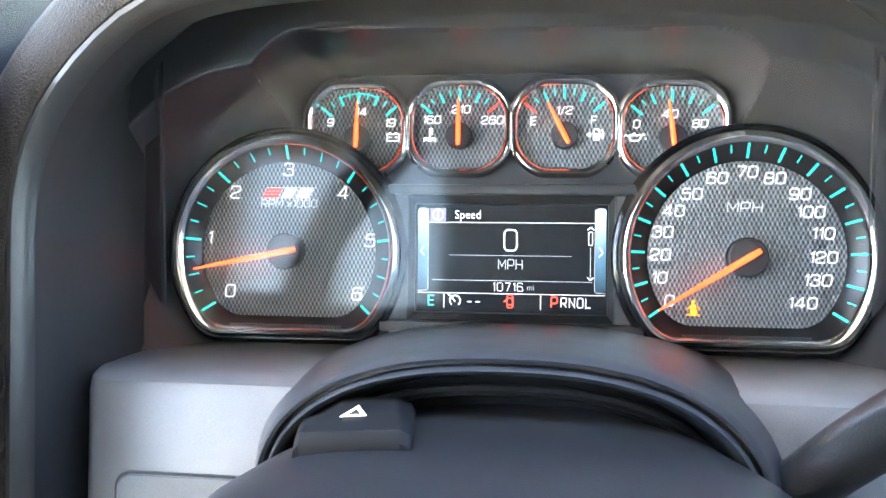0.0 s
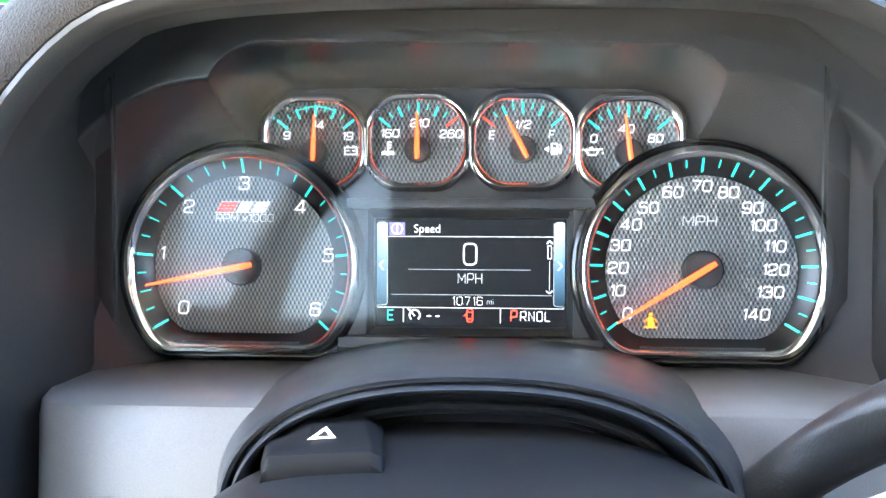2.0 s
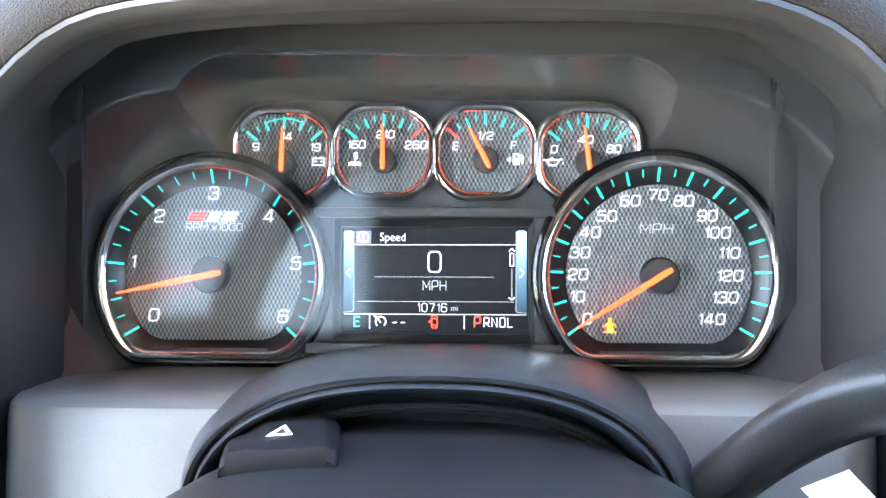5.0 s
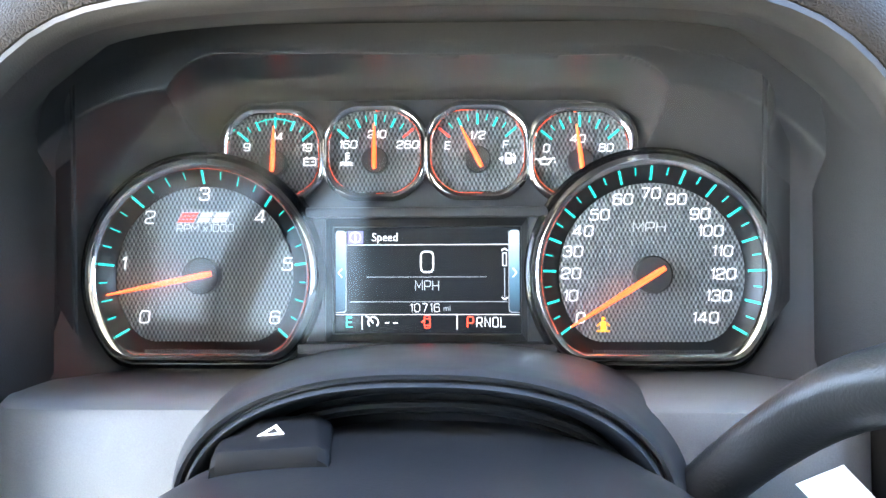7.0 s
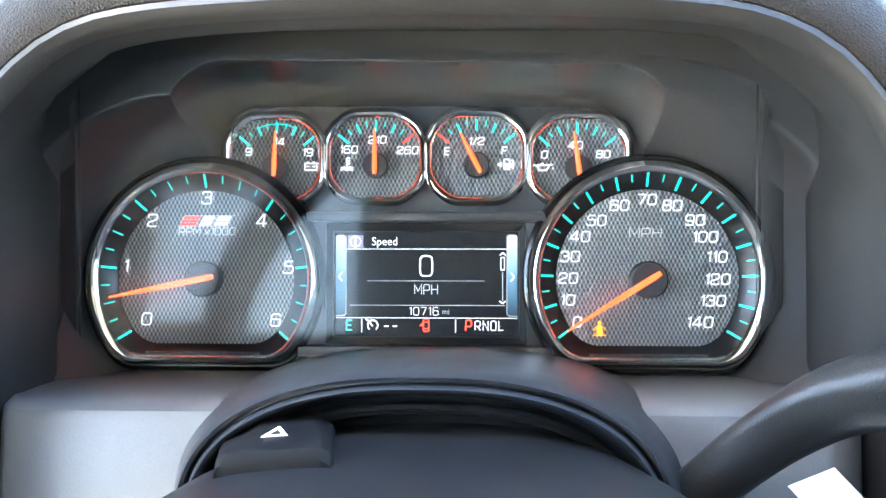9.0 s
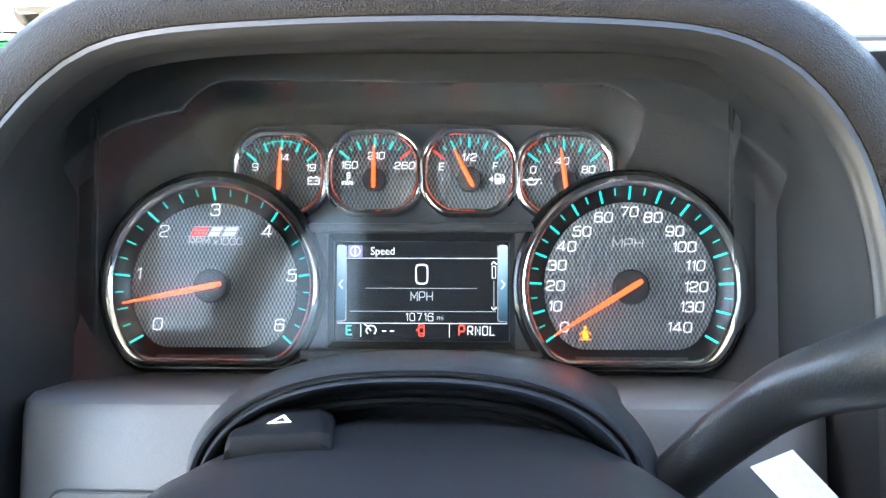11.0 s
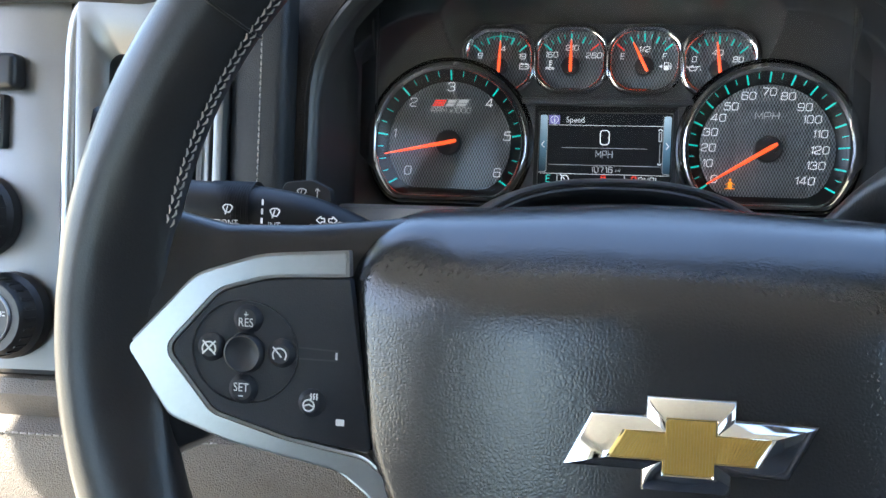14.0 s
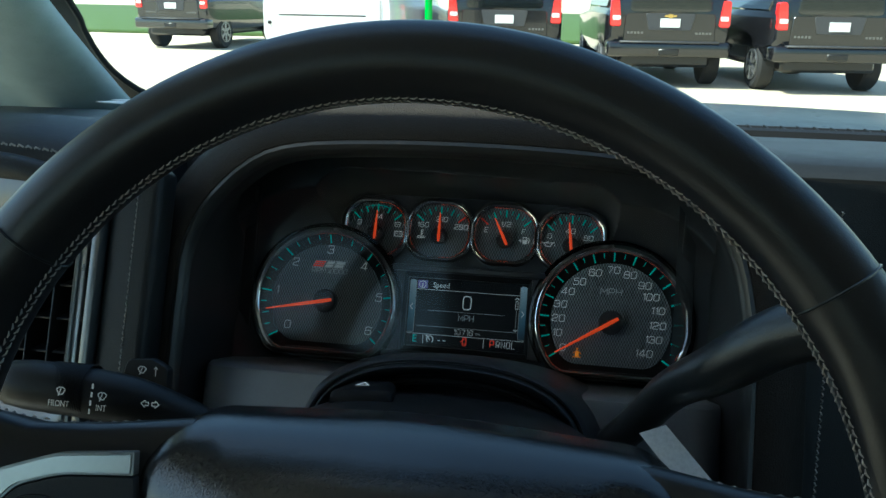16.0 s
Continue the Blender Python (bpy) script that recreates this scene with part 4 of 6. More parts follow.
# centre pad
def pad(scale, lift, y):
    pts = [(-0.0985, -0.0780), (-0.0820, -0.0560), (0.017, -0.0500), (0.1180, -0.0560), (0.1360, -0.0780), (0.1260, -0.1440), (0.1050, -0.1850), (0.0900, -0.2350), (-0.0560, -0.2350), (-0.0710, -0.1850), (-0.0900, -0.1440)]
    o = rounded(pts, [0.02, 0.03, 0.4, 0.03, 0.02, 0.05, 0.03, 0.02, 0.02, 0.03, 0.05], 6)
    c = Vector((0.0187, -0.135))
    return [(c.x + (x - c.x) * scale * 1.045, y, c.y + (z - c.y) * scale - lift) for x, z in o]


def pad_ring(k):
    """One ring of the cushion: a front bowed from side to side, a broad roll over the top and a tight rounded rim at the sides."""
    rim = 0.022 * (1 - math.sqrt(max(1 - ((k - 0.90) / 0.10) ** 2, 0.0))) if k > 0.90 else 0.0
    ring_pts = []
    for x, _, z in pad(k, 0.004 * (1 - k), 0.0):
        wide = min(abs(x - 0.0187) / 0.122, 1.0)
        roll = min(max(0.0, 1 - (-0.0500 - 0.5 * (x - 0.0187) ** 2 - z) / 0.044), 1.0)
        ring_pts.append((x, -0.3300 + (x - 0.0187) ** 2 / 0.62 + 0.044 * (1 - wide ** 3) * roll ** 2.2 + rim * (1 - 0.85 * roll * (1 - wide ** 2)), z))
    return ring_pts


bm = bmesh.new()
loft(bm, [pad(0.97, 0.0, -0.250), pad(1.0, -0.0015, -0.264)] + [pad_ring(k) for k in (1.0, 0.998, 0.994, 0.986, 0.975, 0.96, 0.945, 0.93, 0.91, 0.89, 0.86, 0.83, 0.79, 0.75, 0.70, 0.64, 0.56, 0.47, 0.37, 0.26, 0.14, 0.04)], cap0=True, cap1=True)
cover = part("centre_pad", tidy(bm), LEATHER, wheel, "pebble-grained black airbag cover")

# emblem: a plain cross with slanted ends
def badge(g, y, end=0.0):
    cx, cz, w, h, bw, bh, sl = 0.0255, -0.1300, 0.0318 - end, 0.0068, 0.0115, 0.0125, 0.0070
    f = lambda x, z: (cx + x, y, cz + z)
    return [f(-w - sl * 0.5 - g * 1.6, -h - g * 0.7), f(-bw - g, -h - g * 0.7), f(-bw - g, -bh - g), f(bw - 0.0008 + g, -bh - g), f(bw - 0.0008 + g, -h - g * 0.7), f(w - sl * 0.5 + g, -h - g * 0.7),
            f(w + sl * 0.5 + g * 1.6, h + g * 0.7), f(bw + g, h + g * 0.7), f(bw + g, bh + g), f(-bw + 0.0008 - g, bh + g), f(-bw + 0.0008 - g, h + g * 0.7), f(-w + sl * 0.5 - g, h + g * 0.7)]


emblem = part("emblem", tidy(loft(bmesh.new(), [badge(0.0030, -0.324), badge(0.0030, -0.3322), badge(0.0024, -0.3330), badge(-0.0030, -0.3358, 0.0040), badge(-0.0034, -0.3354, 0.0042)], cap0=True, cap1=True)), CHROME, wheel, "chrome-edged cross-shaped emblem")
bm = bmesh.new()
loft(bm, [badge(-0.0035, -0.3348, 0.0044), badge(-0.0036, -0.3356, 0.0045)], cap0=True, cap1=True)
inlay = part("emblem_inlay", tidy(bm), GOLD_RIB, emblem, "gold ribbed inlay", smooth=False)
bm = bmesh.new()
for k in range(46):
    x = -0.0222 + k * 0.0444 / 45
    h = 0.0084 if abs(x) < 0.0076 else 0.0040
    lean = 0.0024 * min(max((abs(x) - 0.0085) / 0.010, 0.0), 1.0)
    turn = Matrix(((1, 0, lean / h, 0.0255 + x), (0, 1, 0, 0), (0, 0, 1, -0.1300), (0, 0, 0, 1)))
    box(bm, (-0.0003, -0.3362, -h), (0.0003, -0.3355, h), m=turn)
tagged(part("ribs", bm, GOLD_RIB, inlay, smooth=False), kind="stuff")

# spokes, trims and switches, left and right
def mirror(bm):
    for v in bm.verts:
        v.co.x = 2 * WC.x - v.co.x
    bmesh.ops.reverse_faces(bm, faces=bm.faces)
    return bm


SILVER_OUT = [(-0.1835, -0.1135), (-0.1560, -0.0835), (-0.1300, -0.0745), (-0.0965, -0.0715), (-0.0960, -0.0815), (-0.1270, -0.0835), (-0.1460, -0.0895), (-0.1665, -0.1130), (-0.1470, -0.1355),
              (-0.1180, -0.1430), (-0.0880, -0.1475), (-0.0740, -0.1580), (-0.0640, -0.1850), (-0.0600, -0.2500), (-0.0690, -0.2500), (-0.0730, -0.1900), (-0.0820, -0.1650), (-0.0980, -0.1540), (-0.1400, -0.1470), (-0.1650, -0.1390)]
PANEL = [(-0.0955, -0.0820), (-0.1270, -0.0840), (-0.1455, -0.0900), (-0.1655, -0.1130), (-0.1465, -0.1350), (-0.1180, -0.1425), (-0.0855, -0.1465)]


def dish(bm):
    """Sweeps the outer end of a spoke forward to meet the rim."""
    for v in bm.verts:
        d = max(-0.0965 - v.co.x, 0.0) * 0.26
        v.co.y -= d
        v.co.x = -0.015 + (v.co.x + 0.015) * (1 - d / 0.33)
        v.co.z = -0.042 + (v.co.z + 0.042) * (1 - d / 0.33)
    return bm


def spoke(right):
    flip = (lambda b: mirror(dish(b))) if right else dish
    # leather body of the spoke
    bm = bmesh.new()
    rings = []
    for x, z0, z1, yf, yb in ((-0.205, -0.020, -0.225, -0.309, -0.294), (-0.196, -0.036, -0.200, -0.311, -0.291), (-0.186, -0.050, -0.180, -0.3115, -0.288), (-0.172, -0.0600, -0.160, -0.3110, -0.284), (-0.150, -0.0645, -0.149, -0.3095, -0.280),
                              (-0.120, -0.0630, -0.147, -0.307, -0.276), (-0.095, -0.0600, -0.146, -0.304, -0.272), (-0.080, -0.0580, -0.146, -0.300, -0.270)):
        mz, hz, my, hy = (z0 + z1) / 2, (z0 - z1) / 2, (yf + yb) / 2, (yb - yf) / 2
        rings.append([(x, my + hy * math.copysign(abs(math.cos(a)) ** 0.5, math.cos(a)), mz + hz * math.copysign(abs(math.sin(a)) ** 0.75, math.sin(a))) for a in np.linspace(0, math.tau, 28, endpoint=False)])
    loft(bm, rings, cap0=True, cap1=True)
    body = part("spoke", flip(tidy(bm)), RIM_LEATHER, wheel, "leather-covered spoke")
    bm = bmesh.new()
    o = rounded(SILVER_OUT, [0.004, 0.02, 0.05, 0.0008, 0.0008, 0.05, 0.015, 0.005, 0.01, 0.05, 0.012, 0.03, 0.05, 0, 0, 0.05, 0.03, 0.012, 0.05, 0.01], 5)
    loft(bm, [flat(o, -0.3075), flat(o, -0.3135)], cap0=True, cap1=True)
    bm.faces.ensure_lookup_table()
    tidy(bm)
    fe = [e for e in bm.edges if all(v.co.y < -0.313 for v in e.verts) and len(e.link_faces) == 2 and any(abs(f.normal.y) < 0.5 for f in e.link_faces)]
    bmesh.ops.bevel(bm, geom=fe, offset=0.0012, segments=2, affect="EDGES")
    part("spoke_trim", flip(bm), SATIN, body, "satin silver spoke trim")
    bm = bmesh.new()
    plate(bm, rounded(PANEL, [0.0008, 0.05, 0.015, 0.005, 0.01, 0.05, 0.002], 5), -0.3130, -0.3080, 0.0005)
    panel = part("switch_panel", flip(bm), SWITCH, body, "matt blue-black switch panel")
    bm = bmesh.new()
    ri = [(-0.1350 + 0.0203 * math.cos(a), -0.1120 + 0.0190 * math.sin(a)) for a in np.linspace(0, math.tau, 48, endpoint=False)]
    ro = [(-0.1350 + 0.0210 * math.cos(a), -0.1120 + 0.0197 * math.sin(a)) for a in np.linspace(0, math.tau, 48, endpoint=False)]
    ring(bm, ri, ro, -0.3125, -0.3142, -0.3125)
    part("switch_ring", flip(bm), PLASTIC_GREY, panel)
    for x, z, r in ((-0.1340, -0.0995, 0.0056), (-0.1350, -0.1260, 0.0056), (-0.1480, -0.1110, 0.0054), (-0.1205, -0.1115, 0.0054), (-0.1082, -0.1290, 0.0052)):
        bm = bmesh.new()
        o = [(x + r * math.cos(a), z + r * math.sin(a)) for a in np.linspace(0, math.tau, 28, endpoint=False)]
        plate(bm, o, -0.3158, -0.3128, 0.0018)
        part("button", flip(bm), SWITCH, panel)
    bm = bmesh.new()
    o = lambda r: [(-0.1350 + r * math.cos(a), -0.1125 + r * math.sin(a)) for a in np.linspace(0, math.tau, 32, endpoint=False)]
    loft(bm, [flat(o(0.0078), -0.3128), flat(o(0.0074), -0.3158), flat(o(0.0066), -0.3164), flat(o(0.0050), -0.3150), flat(o(0.0020), -0.3142)], cap0=True, cap1=True)
    part("centre_button", flip(tidy(bm)), SWITCH, panel, "dished round centre button")
    bm = bmesh.new()
    ribbon(bm, [(-0.1166, -0.1065), (-0.1146, -0.1088), (-0.0990, -0.1092), (-0.0987, -0.1128), (-0.1146, -0.1130), (-0.1166, -0.1152)], 0.0006, -0.3137)
    part("slot", flip(bm), PLASTIC_GREY, panel, smooth=False)
    bm = bmesh.new()
    box(bm, (-0.0998, -0.3142, -0.1124), (-0.0991, -0.3130, -0.1097))
    part("slot_end", flip(bm), WHITE_INK_DULL, panel, smooth=False)
    y = -0.3161
    ink = lambda draw: part("button_mark", (lambda b: (draw(b), dish(b))[1])(bmesh.new()), WHITE_INK_DULL, panel, smooth=False)
    if not right:
        ink(lambda bm: text_mesh(bm, "RES", 0.0046, (-0.1340, y, -0.1008), 0.85))
        ink(lambda bm: text_mesh(bm, "+", 0.0042, (-0.1340, y, -0.0979), 0.9))
        ink(lambda bm: text_mesh(bm, "SET", 0.0046, (-0.1350, y, -0.1252), 0.85))
        ink(lambda bm: bar(bm, (-0.1359, -0.1283), (-0.1341, -0.1283), 0.0005, y))
        for cx, cz, cross in ((-0.1480, -0.1110, True), (-0.1205, -0.1115, False)):
            lines = [[polar(cx, cz - 0.0004, 0.0026, a) for a in range(-40, 221, 20)], [(cx - 0.0026, cz + 0.0026), (cx + 0.0008, cz - 0.0012)]]
            if cross:
                lines += [[(cx - 0.0026, cz - 0.0026), (cx + 0.0026, cz + 0.0026)], [(cx - 0.0026, cz + 0.0026), (cx + 0.0026, cz - 0.0026)]]
            ink(lambda bm: strokes(bm, y - 0.0002, 0.0006, *lines))
        cx, cz = -0.1087, -0.1296
        ink(lambda bm: strokes(bm, y - 0.0002, 0.0006, [polar(cx, cz, 0.0021, a) for a in range(0, 361, 24)], [(cx - 0.0019, cz - 0.0004), (cx, cz + 0.0004), (cx + 0.0019, cz - 0.0004)],
                               *[[(cx + 0.0006 + d, cz + 0.0022), (cx + 0.0011 + d, cz + 0.0030), (cx + 0.0006 + d, cz + 0.0038), (cx + 0.0011 + d, cz + 0.0046)] for d in (0, 0.0011, 0.0022)]))
    else:
        m = 2 * WC.x
        ink2 = lambda *lines: mark("button_mark", panel, WHITE_INK_DULL, lambda bm: strokes(bm, y - 0.0003, 0.0005, *lines))
        ink2([(m + 0.1095, -0.1010), (m + 0.1070, -0.1030), (m + 0.1090, -0.1050)], [polar(m + 0.1130, -0.1030, 0.0022, a) for a in range(-90, 91, 30)])
        ink2([(m + 0.1060, -0.1290), (m + 0.1075, -0.1275), (m + 0.1100, -0.1275), (m + 0.1115, -0.1290)])
    bm = bmesh.new()
    o = rounded([(-0.0987, -0.1366), (-0.0955, -0.1366), (-0.0955, -0.1342), (-0.0987, -0.1342)], 0.0004, 2)
    plate(bm, o, -0.3146, -0.3126)
    part("indicator", flip(bm), WHITE_INK_DULL, panel, "small white indicator", smooth=False)


spoke(False)
spoke(True)
for s in (-1, 1):
    bm = bmesh.new()
    line = smooth_path([(-0.1795, -0.3150, -0.0330), (-0.1770, -0.3120, -0.0480), (-0.1690, -0.3080, -0.0575), (-0.1550, -0.3030, -0.0625), (-0.1300, -0.2970, -0.0640), (-0.1050, -0.2920, -0.0615)], 9)
    for a, b in zip(line[::2], line[1::2]):
        tube(bm, [a, (a + b) / 2 + Vector((0, -0.0004, 0.0004)), b], [0.0003, 0.0006, 0.0003], 5)
    part("spoke_stitching", mirror(bm) if s > 0 else bm, STITCH, wheel, "grey stitches along the spoke")
for s in (-1, 1):
    bm = bmesh.new()
    pts = smooth_path([(WC.x + s * 0.060, -0.288, -0.215), (WC.x + s * 0.068, -0.292, -0.245), (WC.x + s * 0.085, -0.300, -0.270), (WC.x + s * 0.098, -0.308, -0.278)], 5)
    tube(bm, pts, 0.014, 12)
    part("lower_spoke", bm, PLASTIC, wheel)

# ---- stalks and tag ----
stalk = thing("wiper_stalk", (-0.10, -0.21, -0.058), "black multifunction stalk with white wiper symbols", "stalk")
axis = smooth_path([(-0.2120, -0.2425, -0.0556), (-0.185, -0.2400, -0.0568), (-0.160, -0.2370, -0.0585), (-0.135, -0.2300, -0.0625), (-0.105, -0.2150, -0.0730), (-0.072, -0.1950, -0.0860)], 5)
rad = list(np.interp(range(len(axis)), [0, 1, 3, 10, 14, 20, len(axis) - 1], [0.0085, 0.0118, 0.0132, 0.0134, 0.0128, 0.0095, 0.0070]))
part("lever", tube(bmesh.new(), axis, rad, 24), STALK, stalk)
for x in np.linspace(-0.1835, -0.1625, 18):
    bm = bmesh.new()
    tube(bm, [Vector((x, -0.2385 + 0.0135 * math.cos(a), -0.0568 + 0.0135 * math.sin(a))) for a in np.linspace(0, math.tau, 28, endpoint=False)], 0.00042, 5, closed=True)
    part("collar_rib", bm, STALK, stalk)
bm = bmesh.new()
o = rounded([(-0.1660, -0.0650), (-0.1610, -0.0410), (-0.1460, -0.0395), (-0.1360, -0.0440), (-0.1350, -0.0650)], 0.004)
part("paddle", plate(bm, o, -0.2095, -0.2035, 0.001), STALK, stalk, "flat washer paddle behind the lever")
y = -0.2528
print_on = lambda draw: mark("printed_symbol", stalk, WHITE_INK_DULL, draw)
print_on(lambda bm: text_mesh(bm, "FRONT", 0.0044, (-0.1718, y - 0.0004, -0.0630), 0.82))
print_on(lambda bm: text_mesh(bm, "INT", 0.0044, (-0.1492, y + 0.0011, -0.0635), 0.82))
for cx, cz, yy in ((-0.1705, -0.0568, y - 0.0012), (-0.1488, -0.0578, y + 0.0008), (-0.1510, -0.0465, -0.2100)):
    print_on(lambda bm: strokes(bm, yy - 0.0003, 0.00055, [(cx - 0.0024, cz + 0.0012), (cx - 0.0012, cz + 0.0022), (cx + 0.0012, cz + 0.0022), (cx + 0.0024, cz + 0.0012), (cx + 0.0010, cz - 0.0012), (cx - 0.0010, cz - 0.0012), (cx - 0.0024, cz + 0.0012)],
                                [(cx, cz + 0.0016), (cx - 0.0012, cz - 0.0022)]))
print_on(lambda bm: strokes(bm, -0.2100, 0.0005, [(-0.1430, -0.0490), (-0.1430, -0.0440)], [(-0.1441, -0.0452), (-0.1430, -0.0440), (-0.1419, -0.0452)]))
for cx, s in ((-0.1300, -1), (-0.1245, 1)):
    print_on(lambda bm: strokes(bm, -0.2432, 0.0005, [(cx + s * 0.0022, -0.0600), (cx, -0.0582), (cx, -0.0592), (cx - s * 0.0018, -0.0592), (cx - s * 0.0018, -0.0608), (cx, -0.0608), (cx, -0.0618), (cx + s * 0.0022, -0.0600)]))
for k in range(4):
    print_on(lambda bm: bar(bm, (-0.1552, -0.0668 + k * 0.0042), (-0.1552, -0.0642 + k * 0.0042), 0.0010, -0.2520 + 0.0003 * k))

shift = thing("gear_lever", (0.105, -0.155, -0.060), "thick black column gear lever", "gear lever")
axis = smooth_path([(0.0880, -0.0940, -0.1010), (0.1085, -0.1010, -0.0780), (0.1280, -0.1170, -0.0550), (0.1420, -0.1510, -0.0340), (0.1590, -0.1970, -0.0190),
                    (0.1865, -0.2240, 0.0010), (0.2183, -0.2492, 0.0080), (0.2531, -0.2743, 0.0080)], 6)
rad = list(np.interp(range(len(axis)), [0, 6, 14, 20, 27, len(axis) - 1], [0.0105, 0.0105, 0.0112, 0.0120, 0.0145, 0.0165]))
part("lever", tube(bmesh.new(), axis, rad, 24), PLASTIC_LEVER, shift)
part("boot", tube(bmesh.new(), [axis[0] + Vector((0.0, 0.004, -0.004)), axis[2], axis[4]], [0.0125, 0.0118, 0.0098], 20), PLASTIC, shift, "soft ring round the lever's root")

tag = thing("paper_tag", (0.130, -0.157, -0.060), "white paper tag hanging beside the column", "paper")
bm = bmesh.new()
rings = []
for s in np.linspace(0, 1, 8):
    l = Vector((0.1240, -0.1550, -0.0605)).lerp(Vector((0.1820, -0.156, -0.1240)), s)
    r = Vector((0.1385, -0.1550, -0.0545)).lerp(Vector((0.1985, -0.156, -0.1180)), s)
    l.y -= 0.004 * math.sin(math.pi * s)
    rings.append([tuple(l), tuple(r), tuple(r + Vector((0, 0.0004, 0))), tuple(l + Vector((0, 0.0004, 0)))])
loft(bm, rings, cap0=True, cap1=True)
part("sheet", tidy(bm), PAPER, tag, smooth=True)


# ---- left end of the dash ----
LY = -0.150
bm = bmesh.new()
rows = []
for x in list(np.linspace(-0.56, -0.345, 16)) + list(np.linspace(-0.340, -0.3235, 6)):
    x = float(x)
    top = 0.080
    y = LY + 1.0 * (x + 0.40) ** 2
    rows.append([(x, y + 0.03, top), (x, y + 0.003, top), (x, y + 0.0006, top - 0.001), (x, y, top - 0.004), (x, y, -0.157), (x, y + 0.003, -0.160), (x, y + 0.03, -0.160)])
loft(bm, rows, closed=False, cap0=False, cap1=False)
tidy(bm)
structure("side_fascia", bm, SATIN_DARK, "brushed grey fascia at the end of the dash", "panel")
bm = bmesh.new()
edge_line = smooth_path([(-0.236, LY + 0.012, 0.0700), (-0.270, LY + 0.006, 0.0735), (-0.298, LY + 0.002, 0.0725), (-0.3120, LY + 0.001, 0.0640), (-0.3175, LY + 0.001, 0.045), (-0.3185, LY + 0.001, 0.0), (-0.3185, LY + 0.001, -0.08), (-0.3185, LY + 0.001, -0.140), (-0.3190, LY + 0.002, -0.1605)], 8)
rings = []
for a, p, b in zip(edge_line[:1] + edge_line, edge_line, edge_line[1:] + edge_line[-1:]):
    t = (b - a).normalized()
    n = Vector((t.z, 0, -t.x))
    rings.append([tuple(p + n * 0.0046 * math.cos(q) + Vector((0, -0.0050 * math.sin(q), 0))) for q in np.linspace(0, math.tau, 14, endpoint=False)])
loft(bm, rings, cap0=True, cap1=True)
tidy(bm)
structure("fascia_trim", bm, SATIN, "bright satin strip along the fascia edge", "trim")
# headlamp and dimmer switches
switches = thing("lamp_switch", (-0.354, LY, -0.1235), "black round headlamp switch with a silver ring", "switch")
def dial_knob(t, cx, cz, r, name):
    bm = bmesh.new()
    o = lambda q: [(cx + q * math.cos(a), cz + q * math.sin(a)) for a in np.linspace(0, math.tau, 48, endpoint=False)]
    loft(bm, [flat(o(r), LY + 0.002), flat(o(r), LY - 0.006), flat(o(r * 0.9), LY - 0.009), flat(o(r * 0.88), LY - 0.020), flat(o(r * 0.82), LY - 0.0225), flat(o(r * 0.7), LY - 0.0225)], cap1=True)
    k = part(name, tidy(bm), PLASTIC, t)
    bm = bmesh.new()
    ring(bm, o(r * 0.56), o(r * 0.63), LY - 0.020, LY - 0.0242, LY - 0.020)
    part("silver_ring", bm, SATIN, k, "thin silver ring")
    for j in range(24):
        a = j * math.tau / 24
        bm = bmesh.new()
        c, s = math.cos(a), math.sin(a)
        box(bm, (-0.0008, LY - 0.0195, r * 0.87), (0.0008, LY - 0.009, r * 0.91), m=Matrix.Translation((cx, 0, cz)) @ Matrix.Rotation(a, 4, "Y"))
        part("grip_rib", bm, PLASTIC, k, smooth=False)
    return k
k = dial_knob(switches, -0.354, -0.1235, 0.0262, "knob")
bm = bmesh.new()
for a in (20, 65, 110, 160):
    x, z = polar(-0.354, -0.1235, 0.0092, a)
    strokes(bm, LY - 0.0232, 0.0006, [polar(x, z, 0.0018, q) for q in range(0, 361, 45)], [(x + 0.0024, z + 0.001), (x + 0.0042, z + 0.001)], [(x + 0.0024, z - 0.001), (x + 0.0042, z - 0.001)])
part("switch_marks", bm, WHITE_INK_DULL, k, smooth=False)
dim = thing("dimmer_knob", (-0.376, LY, -0.064), "black round dimmer knob with a silver ring", "switch")
dial_knob(dim, -0.376, -0.064, 0.0262, "knob")
sw = thing("rocker_switch", (-0.375, LY, 0.024), "black rocker switch in the fascia", "switch")
part("rocker", box(bmesh.new(), (-0.388, LY - 0.010, 0.013), (-0.350, LY + 0.004, 0.0345), 0.004, 3), PLASTIC, sw)
sw = thing("button_pair", (-0.378, LY, -0.006), "pale framed pair of push buttons", "switch")
part("surround", box(bmesh.new(), (-0.402, LY - 0.004, -0.0225), (-0.360, LY + 0.004, 0.0105), 0.002), PLASTIC, sw)
for z in (-0.0205, -0.0052):
    part("push_button", box(bmesh.new(), (-0.400, LY - 0.0065, z), (-0.3625, LY, z + 0.0138), 0.0015), SATIN, sw, "silver push button")
